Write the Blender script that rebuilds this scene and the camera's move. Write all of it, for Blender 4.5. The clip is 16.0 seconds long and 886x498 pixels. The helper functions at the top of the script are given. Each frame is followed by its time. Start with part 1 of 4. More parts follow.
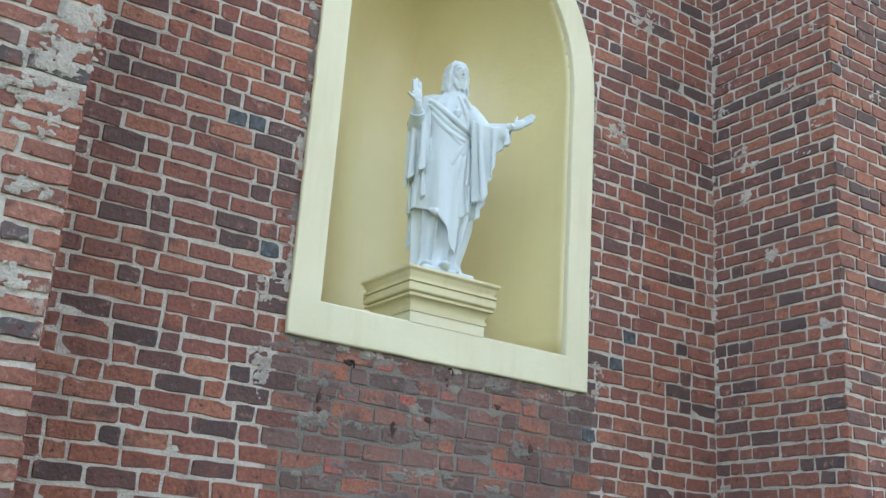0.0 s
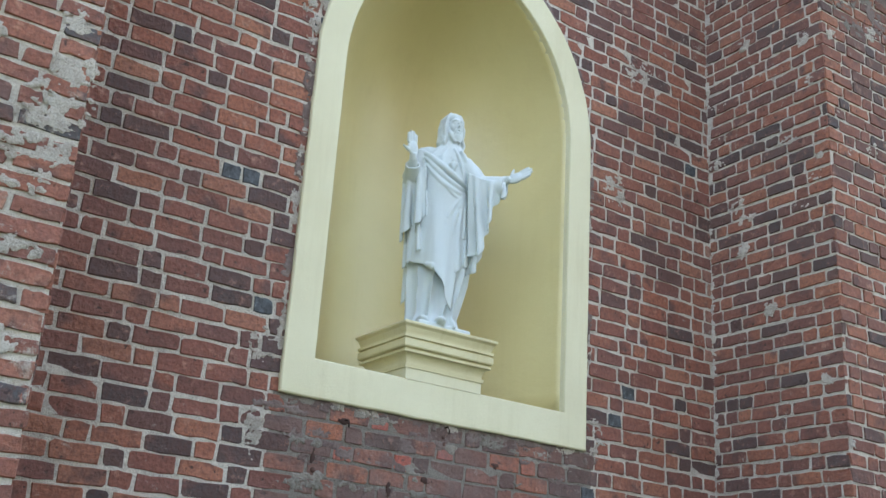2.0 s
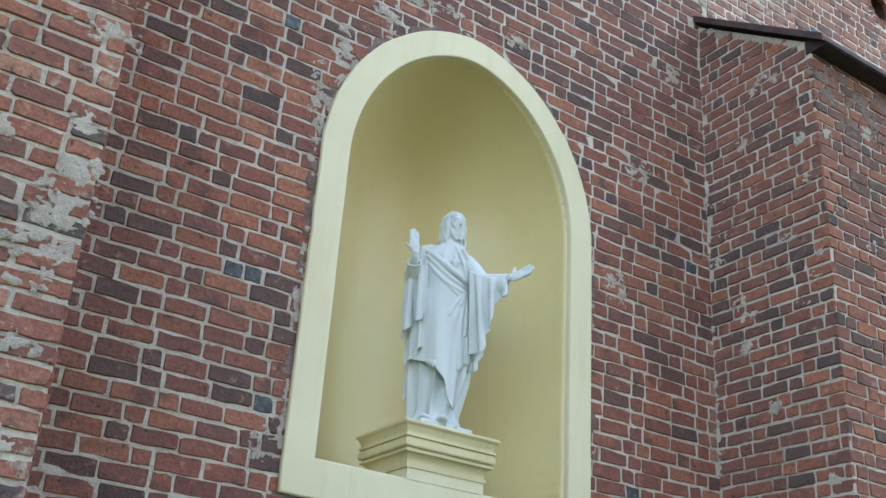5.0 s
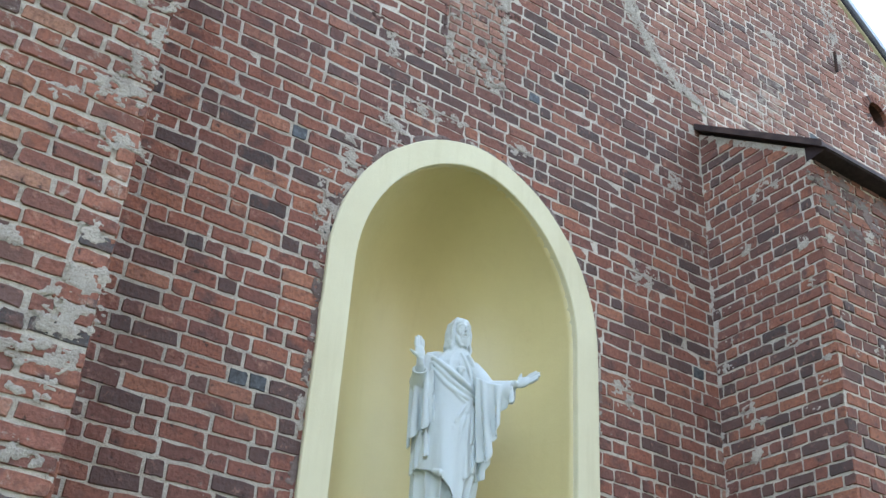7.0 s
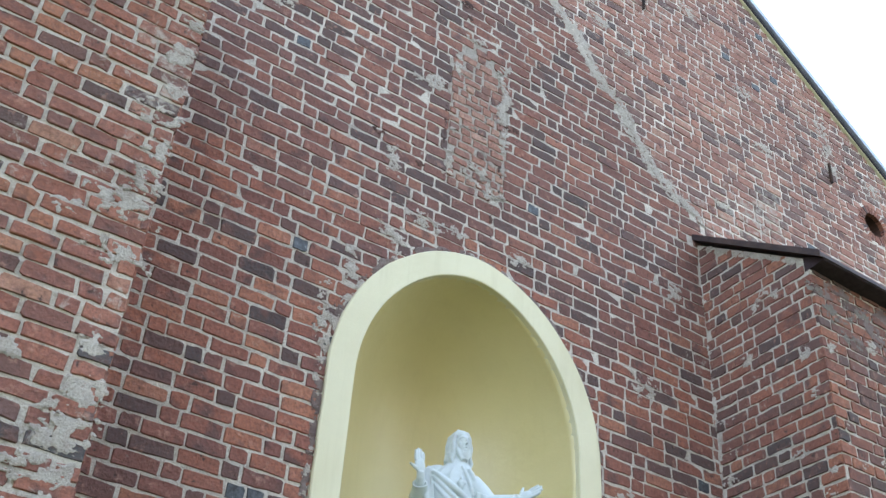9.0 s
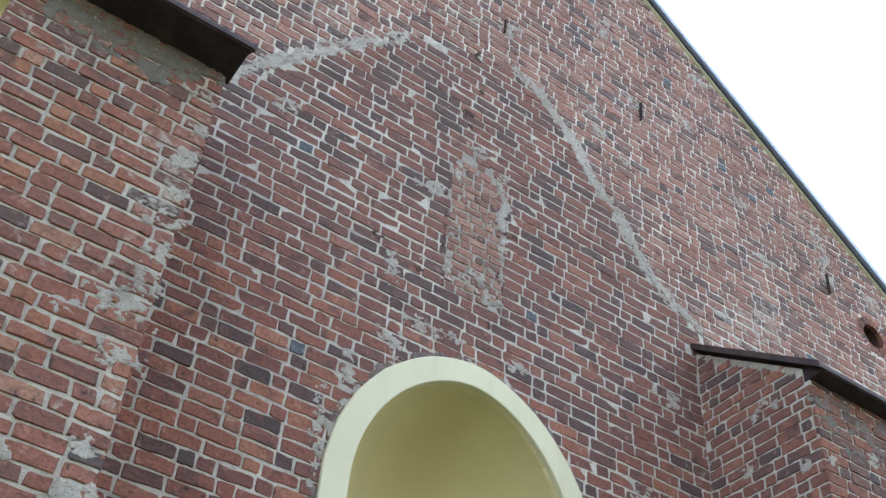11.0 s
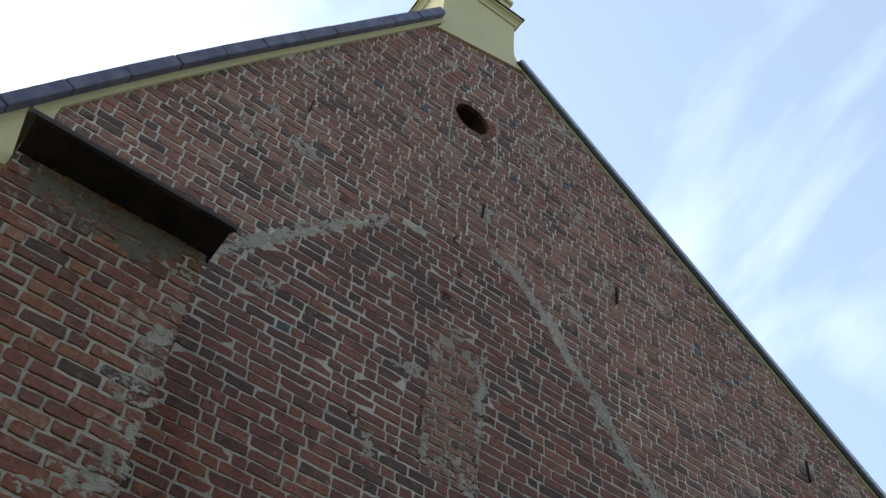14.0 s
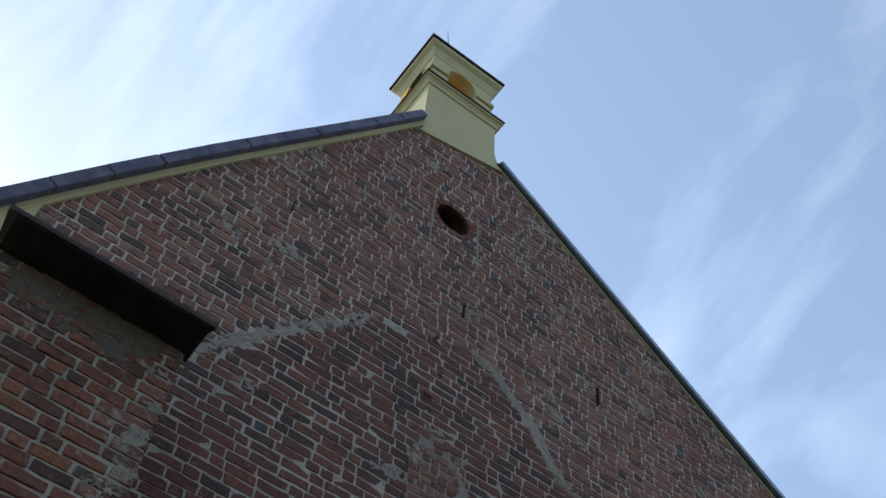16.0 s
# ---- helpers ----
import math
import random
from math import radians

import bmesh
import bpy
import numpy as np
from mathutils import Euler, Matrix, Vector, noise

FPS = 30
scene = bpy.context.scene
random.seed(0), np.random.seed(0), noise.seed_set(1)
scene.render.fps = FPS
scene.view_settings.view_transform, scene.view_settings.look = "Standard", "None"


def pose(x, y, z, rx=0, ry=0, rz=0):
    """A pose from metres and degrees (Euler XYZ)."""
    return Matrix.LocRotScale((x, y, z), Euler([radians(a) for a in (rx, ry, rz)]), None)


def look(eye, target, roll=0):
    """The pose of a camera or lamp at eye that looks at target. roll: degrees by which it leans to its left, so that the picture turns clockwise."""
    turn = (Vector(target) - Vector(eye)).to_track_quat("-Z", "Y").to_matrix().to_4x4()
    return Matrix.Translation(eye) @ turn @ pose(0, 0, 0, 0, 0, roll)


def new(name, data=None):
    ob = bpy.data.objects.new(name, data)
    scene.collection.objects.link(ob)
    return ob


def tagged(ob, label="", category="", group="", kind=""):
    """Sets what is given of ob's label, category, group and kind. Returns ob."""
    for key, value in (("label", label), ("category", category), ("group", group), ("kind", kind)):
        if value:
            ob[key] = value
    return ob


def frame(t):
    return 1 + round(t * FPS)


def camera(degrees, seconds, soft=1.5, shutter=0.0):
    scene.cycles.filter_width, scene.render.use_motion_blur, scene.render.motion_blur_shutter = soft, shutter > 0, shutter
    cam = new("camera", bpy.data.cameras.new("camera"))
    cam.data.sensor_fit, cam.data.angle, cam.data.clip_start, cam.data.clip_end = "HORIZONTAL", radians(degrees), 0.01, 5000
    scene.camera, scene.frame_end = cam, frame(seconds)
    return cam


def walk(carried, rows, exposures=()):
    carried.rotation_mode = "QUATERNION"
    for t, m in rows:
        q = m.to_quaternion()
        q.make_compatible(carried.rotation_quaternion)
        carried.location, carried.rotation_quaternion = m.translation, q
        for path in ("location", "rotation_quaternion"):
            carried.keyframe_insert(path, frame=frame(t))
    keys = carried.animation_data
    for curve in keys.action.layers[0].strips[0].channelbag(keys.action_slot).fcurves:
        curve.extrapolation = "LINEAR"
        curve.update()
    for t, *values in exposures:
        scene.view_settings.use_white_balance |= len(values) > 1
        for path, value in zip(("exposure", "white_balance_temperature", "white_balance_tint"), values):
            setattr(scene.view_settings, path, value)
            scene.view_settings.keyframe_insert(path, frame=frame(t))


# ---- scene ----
import collections
import itertools

cam = camera(44.4, 16.0)

# the camera steps in a little, then is held in one place and turned: seconds, place of the eye, yaw, pitch, roll
PATH = [
    (0, 0.001, -0.115, 1.512, -32.80, 17.70, -3.95),
    (0.5, 0.0, 0.0, 1.603, -32.99, 17.59, -4.24),
    (1, 0.0, 0.0, 1.603, -33.32, 18.21, -4.20),
    (1.5, 0.0, 0.0, 1.603, -33.43, 19.16, -4.10),
    (2, 0.0, 0.0, 1.603, -33.36, 20.13, -3.79),
    (2.5, 0.0, 0.0, 1.603, -33.34, 20.93, -3.55),
    (3, 0.0, 0.0, 1.603, -33.36, 21.69, -3.84),
    (3.5, 0.0, 0.0, 1.603, -33.21, 22.43, -3.70),
    (4, 0.0, 0.0, 1.603, -33.15, 23.30, -3.69),
    (6.5, 0.0, 0.0, 1.603, -32.31, 29.22, -4.08),
    (7, 0.0, 0.0, 1.603, -32.15, 30.84, -3.96),
    (7.5, 0.0, 0.0, 1.603, -32.09, 32.22, -3.94),
    (8, 0.0, 0.0, 1.603, -31.99, 33.82, -4.03),
    (8.5, 0.0, 0.0, 1.603, -31.83, 35.22, -3.86),
    (9, 0.0, 0.0, 1.603, -31.66, 36.68, -4.06),
    (11.5, 0.0, 0.0, 1.603, -31.18, 43.75, -5.24),
    (12, 0.0, 0.0, 1.603, -31.22, 45.40, -5.37),
    (12.5, 0.0, 0.0, 1.603, -31.30, 47.04, -5.66),
    (13, 0.0, 0.0, 1.603, -31.28, 48.75, -5.56),
    (13.5, 0.0, 0.0, 1.603, -31.42, 50.30, -5.56),
    (14, 0.0, 0.0, 1.603, -31.66, 51.83, -5.56),
    (14.5, 0.0, 0.0, 1.603, -31.88, 53.21, -5.52),
    (15, 0.0, 0.0, 1.603, -31.95, 54.58, -5.21),
    (15.5, 0.0, 0.0, 1.603, -32.19, 55.83, -5.38),
    (16, 0.0, 0.0, 1.603, -32.56, 57.16, -5.13),
]


def aim(x, y, z, yaw, pitch, roll):
    a, p = radians(yaw), radians(pitch)
    ahead = Vector((-math.sin(a) * math.cos(p), math.cos(a) * math.cos(p), math.sin(p)))
    return look((x, y, z), Vector((x, y, z)) + ahead, -roll)


EXPOSURES = [(0.0, 2.62, 5980, 9), (1.5, 2.49, 5980, 9), (2.5, 2.44, 5980, 9), (4.0, 2.38, 5970, 9), (9.0, 2.54, 5920, 10), (11.5, 2.24, 5880, 10), (12.5, 1.79, 6050, 9), (13.5, 1.04, 6180, 7), (14.5, 0.5, 5820, 7), (16.0, 0.2, 5550, 7)]
walk(cam, [(r[0], aim(*r[1:])) for r in PATH], EXPOSURES)

# ---- light ----
SUN_AZ, SUN_EL = radians(-14), radians(38)      # azimuth from +y towards +x
world = bpy.data.worlds.new("sky_world")
scene.world = world
world.use_nodes = True
wn, wl = world.node_tree.nodes, world.node_tree.links
wn.clear()
sky = wn.new("ShaderNodeTexSky")
sky.sky_type, sky.sun_disc = "NISHITA", False
sky.sun_elevation, sky.sun_rotation = SUN_EL, SUN_AZ
sky.air_density, sky.dust_density, sky.ozone_density = 1.5, 1.2, 1.3
geo = wn.new("ShaderNodeTexCoord")
stretch = wn.new("ShaderNodeMapping")
stretch.inputs["Rotation"].default_value = (0.0, 0.0, radians(35))
stretch.inputs["Scale"].default_value = (3.4, 1.3, 2.2)
cloud = wn.new("ShaderNodeTexNoise")
cloud.inputs["Scale"].default_value = 1.6
cloud.inputs["Detail"].default_value = 5.0
cloud.inputs["Roughness"].default_value = 0.55
cloud.inputs["Distortion"].default_value = 0.6
veil = wn.new("ShaderNodeMapRange")
veil.inputs["From Min"].default_value, veil.inputs["From Max"].default_value = 0.47, 0.92
veil.inputs["To Min"].default_value, veil.inputs["To Max"].default_value = 0.12, 0.50
mixc = wn.new("ShaderNodeMix")
mixc.data_type = "RGBA"
mixc.inputs[7].default_value = (13.5, 13.8, 14.2, 1.0)
back = wn.new("ShaderNodeBackground")
back.inputs["Strength"].default_value = 0.12
wout = wn.new("ShaderNodeOutputWorld")
wl.new(geo.outputs["Generated"], stretch.inputs["Vector"])
wl.new(stretch.outputs["Vector"], cloud.inputs["Vector"])
wl.new(cloud.outputs["Fac"], veil.inputs["Value"])
wl.new(veil.outputs["Result"], mixc.inputs[0])
wl.new(sky.outputs["Color"], mixc.inputs[6])
wl.new(mixc.outputs[2], back.inputs["Color"])
wl.new(back.outputs["Background"], wout.inputs["Surface"])

sun_dir = Vector((math.sin(SUN_AZ) * math.cos(SUN_EL), math.cos(SUN_AZ) * math.cos(SUN_EL), math.sin(SUN_EL)))
sun = new("sun", bpy.data.lights.new("sun", "SUN"))
sun.data.energy, sun.data.angle, sun.data.color = 4.5, radians(0.5), (1.0, 0.88, 0.70)
sun.matrix_world = look(sun_dir * 60, (0, 0, 0))


# ---- materials ----
class Nodes:
    """A node material in the making: short names for the nodes that recur."""

    def __init__(self, name, rough=0.9, metal=0.0):
        self.mat = bpy.data.materials.new(name)
        self.mat.use_nodes = True
        self.t = self.mat.node_tree
        self.bsdf = self.t.nodes["Principled BSDF"]
        self.bsdf.inputs["Roughness"].default_value = rough
        self.bsdf.inputs["Metallic"].default_value = metal
        self.bsdf.inputs["Specular IOR Level"].default_value = 0.3
        self.pos = self.t.nodes.new("ShaderNodeNewGeometry").outputs["Position"]

    def put(self, value, socket):
        if isinstance(value, bpy.types.NodeSocket):
            self.t.links.new(value, socket)
        else:
            socket.default_value = value

    def noise(self, scale, detail=4.0, rough=0.6, stretch=None, distort=0.0, w=None):
        n = self.t.nodes.new("ShaderNodeTexNoise")
        if w is not None:
            n.noise_dimensions = "4D"
            self.t.links.new(w, n.inputs["W"])
        n.inputs["Scale"].default_value, n.inputs["Detail"].default_value = scale, detail
        n.inputs["Roughness"].default_value, n.inputs["Distortion"].default_value = rough, distort
        vec = self.pos
        if stretch:
            m = self.t.nodes.new("ShaderNodeMapping")
            m.inputs["Scale"].default_value = stretch
            self.t.links.new(vec, m.inputs["Vector"])
            vec = m.outputs["Vector"]
        self.t.links.new(vec, n.inputs["Vector"])
        return n.outputs["Fac"]

    def ramp(self, fac, stops, smooth=False):
        r = self.t.nodes.new("ShaderNodeValToRGB")
        r.color_ramp.interpolation = "EASE" if smooth else "LINEAR"
        e = r.color_ramp.elements
        while len(e) < len(stops):
            e.new(0.5)
        for i, (at, c) in enumerate(stops):
            e[i].position, e[i].color = at, (*c, 1.0)
        self.put(fac, r.inputs["Fac"])
        return r.outputs["Color"]

    def range(self, value, a, b, c=0.0, d=1.0):
        r = self.t.nodes.new("ShaderNodeMapRange")
        for key, v in (("From Min", a), ("From Max", b), ("To Min", c), ("To Max", d)):
            r.inputs[key].default_value = v
        self.put(value, r.inputs["Value"])
        return r.outputs["Result"]

    def mix(self, fac, a, b, mode="MIX"):
        m = self.t.nodes.new("ShaderNodeMix")
        m.data_type, m.blend_type = "RGBA", mode
        for value, socket in ((fac, m.inputs[0]), (a, m.inputs[6]), (b, m.inputs[7])):
            self.put((*value, 1.0) if isinstance(value, tuple) and len(value) == 3 else value, socket)
        return m.outputs[2]

    def maths(self, op, a, b=0.0):
        m = self.t.nodes.new("ShaderNodeMath")
        m.operation = op
        self.put(a, m.inputs[0]), self.put(b, m.inputs[1])
        return m.outputs[0]

    def done(self, colour, height=None, depth=0.004, rough=None):
        self.put(colour, self.bsdf.inputs["Base Color"])
        if rough is not None:
            self.put(rough, self.bsdf.inputs["Roughness"])
        if height is not None:
            b = self.t.nodes.new("ShaderNodeBump")
            b.inputs["Strength"].default_value, b.inputs["Distance"].default_value = 0.8, depth
            self.put(height, b.inputs["Height"])
            self.t.links.new(b.outputs["Normal"], self.bsdf.inputs["Normal"])
        return self.mat


MORTAR = (0.445, 0.405, 0.36)
REDS = [(0.0, (0.058, 0.053, 0.056)), (0.10, (0.095, 0.066, 0.064)), (0.20, (0.175, 0.080, 0.068)), (0.45, (0.240, 0.096, 0.072)),
        (0.7, (0.290, 0.112, 0.075)), (0.88, (0.325, 0.132, 0.084)), (1.0, (0.37, 0.165, 0.105))]


def brick_material(name, single, stops=REDS, smear=0.3, grime=0.0):
    """Fired clay; single: each brick is an object of its own, else an island of one mesh."""
    k = Nodes(name, 0.9)
    if single:
        rnd = k.t.nodes.new("ShaderNodeObjectInfo").outputs["Random"]
    else:
        rnd = k.t.nodes.new("ShaderNodeNewGeometry").outputs["Random Per Island"]
    seed = k.maths("MULTIPLY", rnd, 90.0)
    base = k.ramp(rnd, stops)
    # firing: darker ends and paler bellies, its own in each brick
    fire = k.noise(6.5, 3.0, 0.55, w=seed)
    base = k.mix(k.range(fire, 0.54, 0.68, 0.0, 0.85), base, (0.085, 0.055, 0.055))
    base = k.mix(k.range(fire, 0.42, 0.26, 0.0, 0.35), base, (0.31, 0.125, 0.085))
    broad = k.noise(0.8, 3.0)
    base = k.mix(k.range(broad, 0.40, 0.7, 0.0, 0.4), base, (0.15, 0.085, 0.075))
    grain = k.noise(48.0, 6.0, 0.75, w=seed)
    base = k.mix(k.range(grain, 0.42, 0.62, 0.0, 0.6), base, (0.10, 0.05, 0.043))
    pits = k.noise(26.0, 4.0, 0.6, w=seed)
    base = k.mix(k.range(pits, 0.62, 0.68, 0.0, 0.85), base, (0.045, 0.03, 0.028))
    blotch = k.noise(15.0, 5.0, 0.7, w=seed)
    base = k.mix(k.range(blotch, 0.57, 0.70, 0.0, 0.6), base, (0.42, 0.24, 0.18))
    # lime smeared over the faces
    lime = k.noise(12.0, 8.0, 0.76, distort=0.5)
    patchy = k.noise(0.9, 4.0)
    edge = k.maths("ADD", lime, k.range(patchy, 0.3, 0.72, -0.13, 0.13))
    low = 0.74 - 0.24 * smear
    base = k.mix(k.range(edge, low, low + 0.10, 0.0, 0.72), base, tuple(v * 0.88 for v in MORTAR))
    if grime:
        base = k.mix(k.range(k.noise(3.0, 6.0, 0.7), 0.36, 0.62, 0.0, grime), base, (0.17, 0.125, 0.115))
    height = k.maths("ADD", grain, k.maths("MULTIPLY", k.maths("ADD", blotch, k.maths("MULTIPLY", pits, -1.0)), 1.8))
    return k.done(base, height, 0.007)


def mortar_material(name="lime_mortar", tone=1.0, depth=0.012):
    k = Nodes(name, 0.95)
    c = tuple(v * tone for v in MORTAR)
    d = tuple(v * tone * 0.55 for v in MORTAR)
    big = k.noise(1.1, 4.0)
    col = k.mix(k.range(big, 0.35, 0.7, 0.0, 0.7), c, d)
    mid = k.noise(13.0, 6.0, 0.75)
    col = k.mix(k.range(mid, 0.46, 0.66, 0.0, 0.65), col, tuple(v * min(tone, 1.0) for v in (0.22, 0.18, 0.15)))
    col = k.mix(k.range(k.noise(4.0, 5.0, 0.7), 0.55, 0.72, 0.0, 0.6), col, (0.15, 0.125, 0.11))
    fine = k.noise(90.0, 5.0, 0.7)
    col = k.mix(k.range(fine, 0.4, 0.75, 0.0, 0.4), col, tuple(min(0.7, v * tone * 1.4) for v in MORTAR))
    return k.done(col, k.maths("ADD", k.maths("MULTIPLY", mid, 1.5), fine), depth)


def paint_material(name, colour, dirt=(0.42, 0.38, 0.22), rough=0.7, streak=0.25):
    """Lime or masonry paint on smooth render, with faint stains and rain streaks."""
    k = Nodes(name, rough)
    col = k.mix(k.range(k.noise(1.3, 4.0), 0.4, 0.75, 0.0, 0.25), colour, dirt)
    col = k.mix(k.range(k.noise(4.0, 5.0, 0.6, stretch=(3.0, 3.0, 0.25)), 0.52, 0.75, 0.0, streak), col, dirt)
    fine = k.noise(140.0, 4.0)
    col = k.mix(k.range(fine, 0.45, 0.8, 0.0, 0.08), col, dirt)
    return k.done(col, k.maths("ADD", fine, k.maths("MULTIPLY", k.noise(9.0, 3.0), 2.0)), 0.002)


def metal_material(name, colour, worn, rough=0.5, metal=0.6):
    k = Nodes(name, rough, metal)
    col = k.mix(k.range(k.noise(6.0, 5.0, 0.65), 0.42, 0.68), colour, worn)
    fine = k.noise(60.0, 4.0)
    return k.done(col, fine, 0.002, k.range(fine, 0.2, 0.8, rough - 0.1, rough + 0.15))


RED_INFILL = REDS
RED_OLD = [(0.0, (0.085, 0.076, 0.080)), (0.10, (0.165, 0.115, 0.108)), (0.30, (0.285, 0.150, 0.124)), (0.65, (0.355, 0.180, 0.140)),
           (0.9, (0.41, 0.215, 0.165)), (1.0, (0.47, 0.29, 0.225))]
M_BRICK = brick_material("red_brick", False, RED_INFILL, 0.40)
# the infill brick again, its colour darkened to stand for dimmer exposure
RED_UPPER = [(0.0, (0.055, 0.050, 0.052)), (0.14, (0.090, 0.066, 0.064)), (0.28, (0.150, 0.076, 0.066)), (0.6, (0.200, 0.090, 0.072)), (0.9, (0.250, 0.108, 0.078)), (1.0, (0.30, 0.14, 0.10))]
M_INFILL_DIM = brick_material("dimmed_infill_brick", False, RED_UPPER, 0.40)
M_BRICK_ONE = brick_material("red_brick_piece", True, RED_INFILL, 0.40)
M_OLD = brick_material("old_brick", False, RED_OLD, 0.72)
RED_BUT = [(0.0, (0.058, 0.054, 0.058)), (0.10, (0.105, 0.072, 0.066)), (0.22, (0.18, 0.082, 0.065)), (0.5, (0.245, 0.098, 0.071)), (0.75, (0.275, 0.112, 0.072)), (0.92, (0.33, 0.148, 0.085)), (1.0, (0.36, 0.20, 0.14))]
M_BUT = brick_material("buttress_brick", False, RED_BUT, 0.62)
M_BUT_ONE = brick_material("buttress_brick_piece", True, RED_BUT, 0.62)
RED_PIER = [(0.0, (0.058, 0.052, 0.055)), (0.12, (0.095, 0.066, 0.062)), (0.25, (0.165, 0.078, 0.064)), (0.5, (0.215, 0.090, 0.067)), (0.8, (0.260, 0.105, 0.070)), (1.0, (0.33, 0.14, 0.085))]
M_PIER = brick_material("pier_brick", False, RED_PIER, 0.42)
M_PIER_ONE = brick_material("pier_brick_piece", True, RED_PIER, 0.42)
M_MORTAR_PIER = mortar_material("pier_mortar", 1.2)
RED_PALE = [(0.0, (0.15, 0.10, 0.09)), (0.3, (0.27, 0.14, 0.11)), (0.7, (0.36, 0.19, 0.145)), (1.0, (0.44, 0.28, 0.215))]
M_PALE = brick_material("lime_washed_brick", False, RED_PALE, 0.42)
RED_LIMED = [(0.0, (0.065, 0.070, 0.078)), (0.14, (0.10, 0.085, 0.085)), (0.2, (0.19, 0.085, 0.068)), (0.55, (0.26, 0.108, 0.080)), (0.85, (0.31, 0.135, 0.095)), (1.0, (0.36, 0.19, 0.14))]
M_LIMED = brick_material("lime_smeared_brick", False, RED_LIMED, 0.78)
RED_GRIME = [(0.0, (0.075, 0.062, 0.060)), (0.3, (0.13, 0.082, 0.072)), (0.55, (0.20, 0.098, 0.078)), (0.8, (0.28, 0.12, 0.085)), (0.93, (0.40, 0.15, 0.085)), (1.0, (0.45, 0.11, 0.085))]
M_GRIMY = brick_material("grimy_brick", False, RED_GRIME, 0.5, 0.55)
zk = Nodes("vitrified_brick", 0.5)
zr = zk.maths("MULTIPLY", zk.t.nodes.new("ShaderNodeNewGeometry").outputs["Random Per Island"], 60.0)
zc = zk.mix(zk.range(zk.noise(22.0, 6.0, 0.75, w=zr), 0.4, 0.62), (0.030, 0.030, 0.034), (0.088, 0.098, 0.110))
M_GLAZE = zk.done(zk.mix(zk.range(zk.noise(30.0, 4.0, 0.7, w=zr), 0.6, 0.7, 0.0, 0.7), zc, (0.42, 0.46, 0.48)), zk.noise(30.0, 5.0), 0.006)
M_MORTAR = mortar_material("lime_mortar", 1.25)
M_MORTAR_OLD = mortar_material("old_lime_mortar", 1.65)
M_MORTAR_DIRT = mortar_material("dirty_mortar", 0.48)
sk = Nodes("mortar_smear", 0.95)
sfine = sk.noise(40.0, 6.0, 0.7)
M_SMEAR = sk.done(sk.mix(sk.range(sfine, 0.42, 0.62, 0.0, 0.6), sk.mix(sk.range(sk.noise(5.0, 5.0, 0.7), 0.4, 0.6), (0.135, 0.098, 0.092), (0.225, 0.180, 0.168)), (0.09, 0.065, 0.06)), sfine, 0.012)
# dark brown that puts shade and stain under the eaves into colour
M_EAVE_SHADE = mortar_material("brown_eave_shade", 0.42)
M_LIMEY = mortar_material("dull_lime", 0.62)
M_LIME = mortar_material("lime_patch", 1.08, 0.022)
M_BED = mortar_material("rough_bed", 0.85)
M_CREAM = paint_material("cream_paint", (0.64, 0.61, 0.44))
# the frame's cream, yellowed to include light bounced within the recess
M_NICHE = paint_material("bounce_yellowed_cream", (0.62, 0.55, 0.30), (0.44, 0.37, 0.18), 0.32, 0.12)
M_NICHE.node_tree.nodes["Principled BSDF"].inputs["Specular IOR Level"].default_value = 0.55
# the cream made yellower, so the cornice's shading sits in its colour
M_CORNICE_SHADE = paint_material("shaded_cornice_paint", (0.58, 0.535, 0.34), (0.38, 0.32, 0.16), 0.55, 0.40)
M_WHITE = paint_material("white_statue_paint", (0.52, 0.58, 0.60), (0.33, 0.37, 0.38), 0.38, 0.3)
M_CAP = metal_material("brown_sheet", (0.036, 0.026, 0.028), (0.075, 0.050, 0.047), 0.6, 0.2)
M_SOFFIT = metal_material("dark_soffit", (0.022, 0.014, 0.018), (0.044, 0.029, 0.034), 0.9, 0.0)
M_COPING = metal_material("slate_grey_coping", (0.095, 0.092, 0.15), (0.17, 0.16, 0.23), 0.5, 0.1)
M_FLASH = metal_material("zinc_flashing", (0.30, 0.34, 0.43), (0.38, 0.42, 0.50), 0.45, 0.2)
# orange of sunlight inside the turret, put into the paint colour
M_SUNLIT_OCHRE = paint_material("sunlit_ochre", (0.80, 0.46, 0.07), (0.55, 0.30, 0.06))
M_TURRET = paint_material("yellow_wash", (0.60, 0.54, 0.31), (0.42, 0.37, 0.20))
M_NAVY = metal_material("dark_board", (0.03, 0.03, 0.045), (0.06, 0.055, 0.07), 0.7, 0.0)
M_IRON = metal_material("rusted_iron", (0.03, 0.025, 0.025), (0.09, 0.045, 0.03), 0.8, 0.3)
M_BLOCKER = mortar_material("grey_render", 0.22)
M_TILE = metal_material("roof_tile", (0.14, 0.07, 0.055), (0.22, 0.11, 0.08), 0.8, 0.0)
gk = Nodes("grass_ground", 0.95)
M_GROUND = gk.done(gk.mix(gk.range(gk.noise(0.6, 6.0), 0.4, 0.65), (0.05, 0.075, 0.025), (0.09, 0.085, 0.05)), gk.noise(30.0, 5.0), 0.03)
# dark brown of the opening linings and of the painted-in gaps
M_DARK = metal_material("dark_brown_brick", (0.045, 0.027, 0.024), (0.095, 0.050, 0.040), 0.95, 0.0)


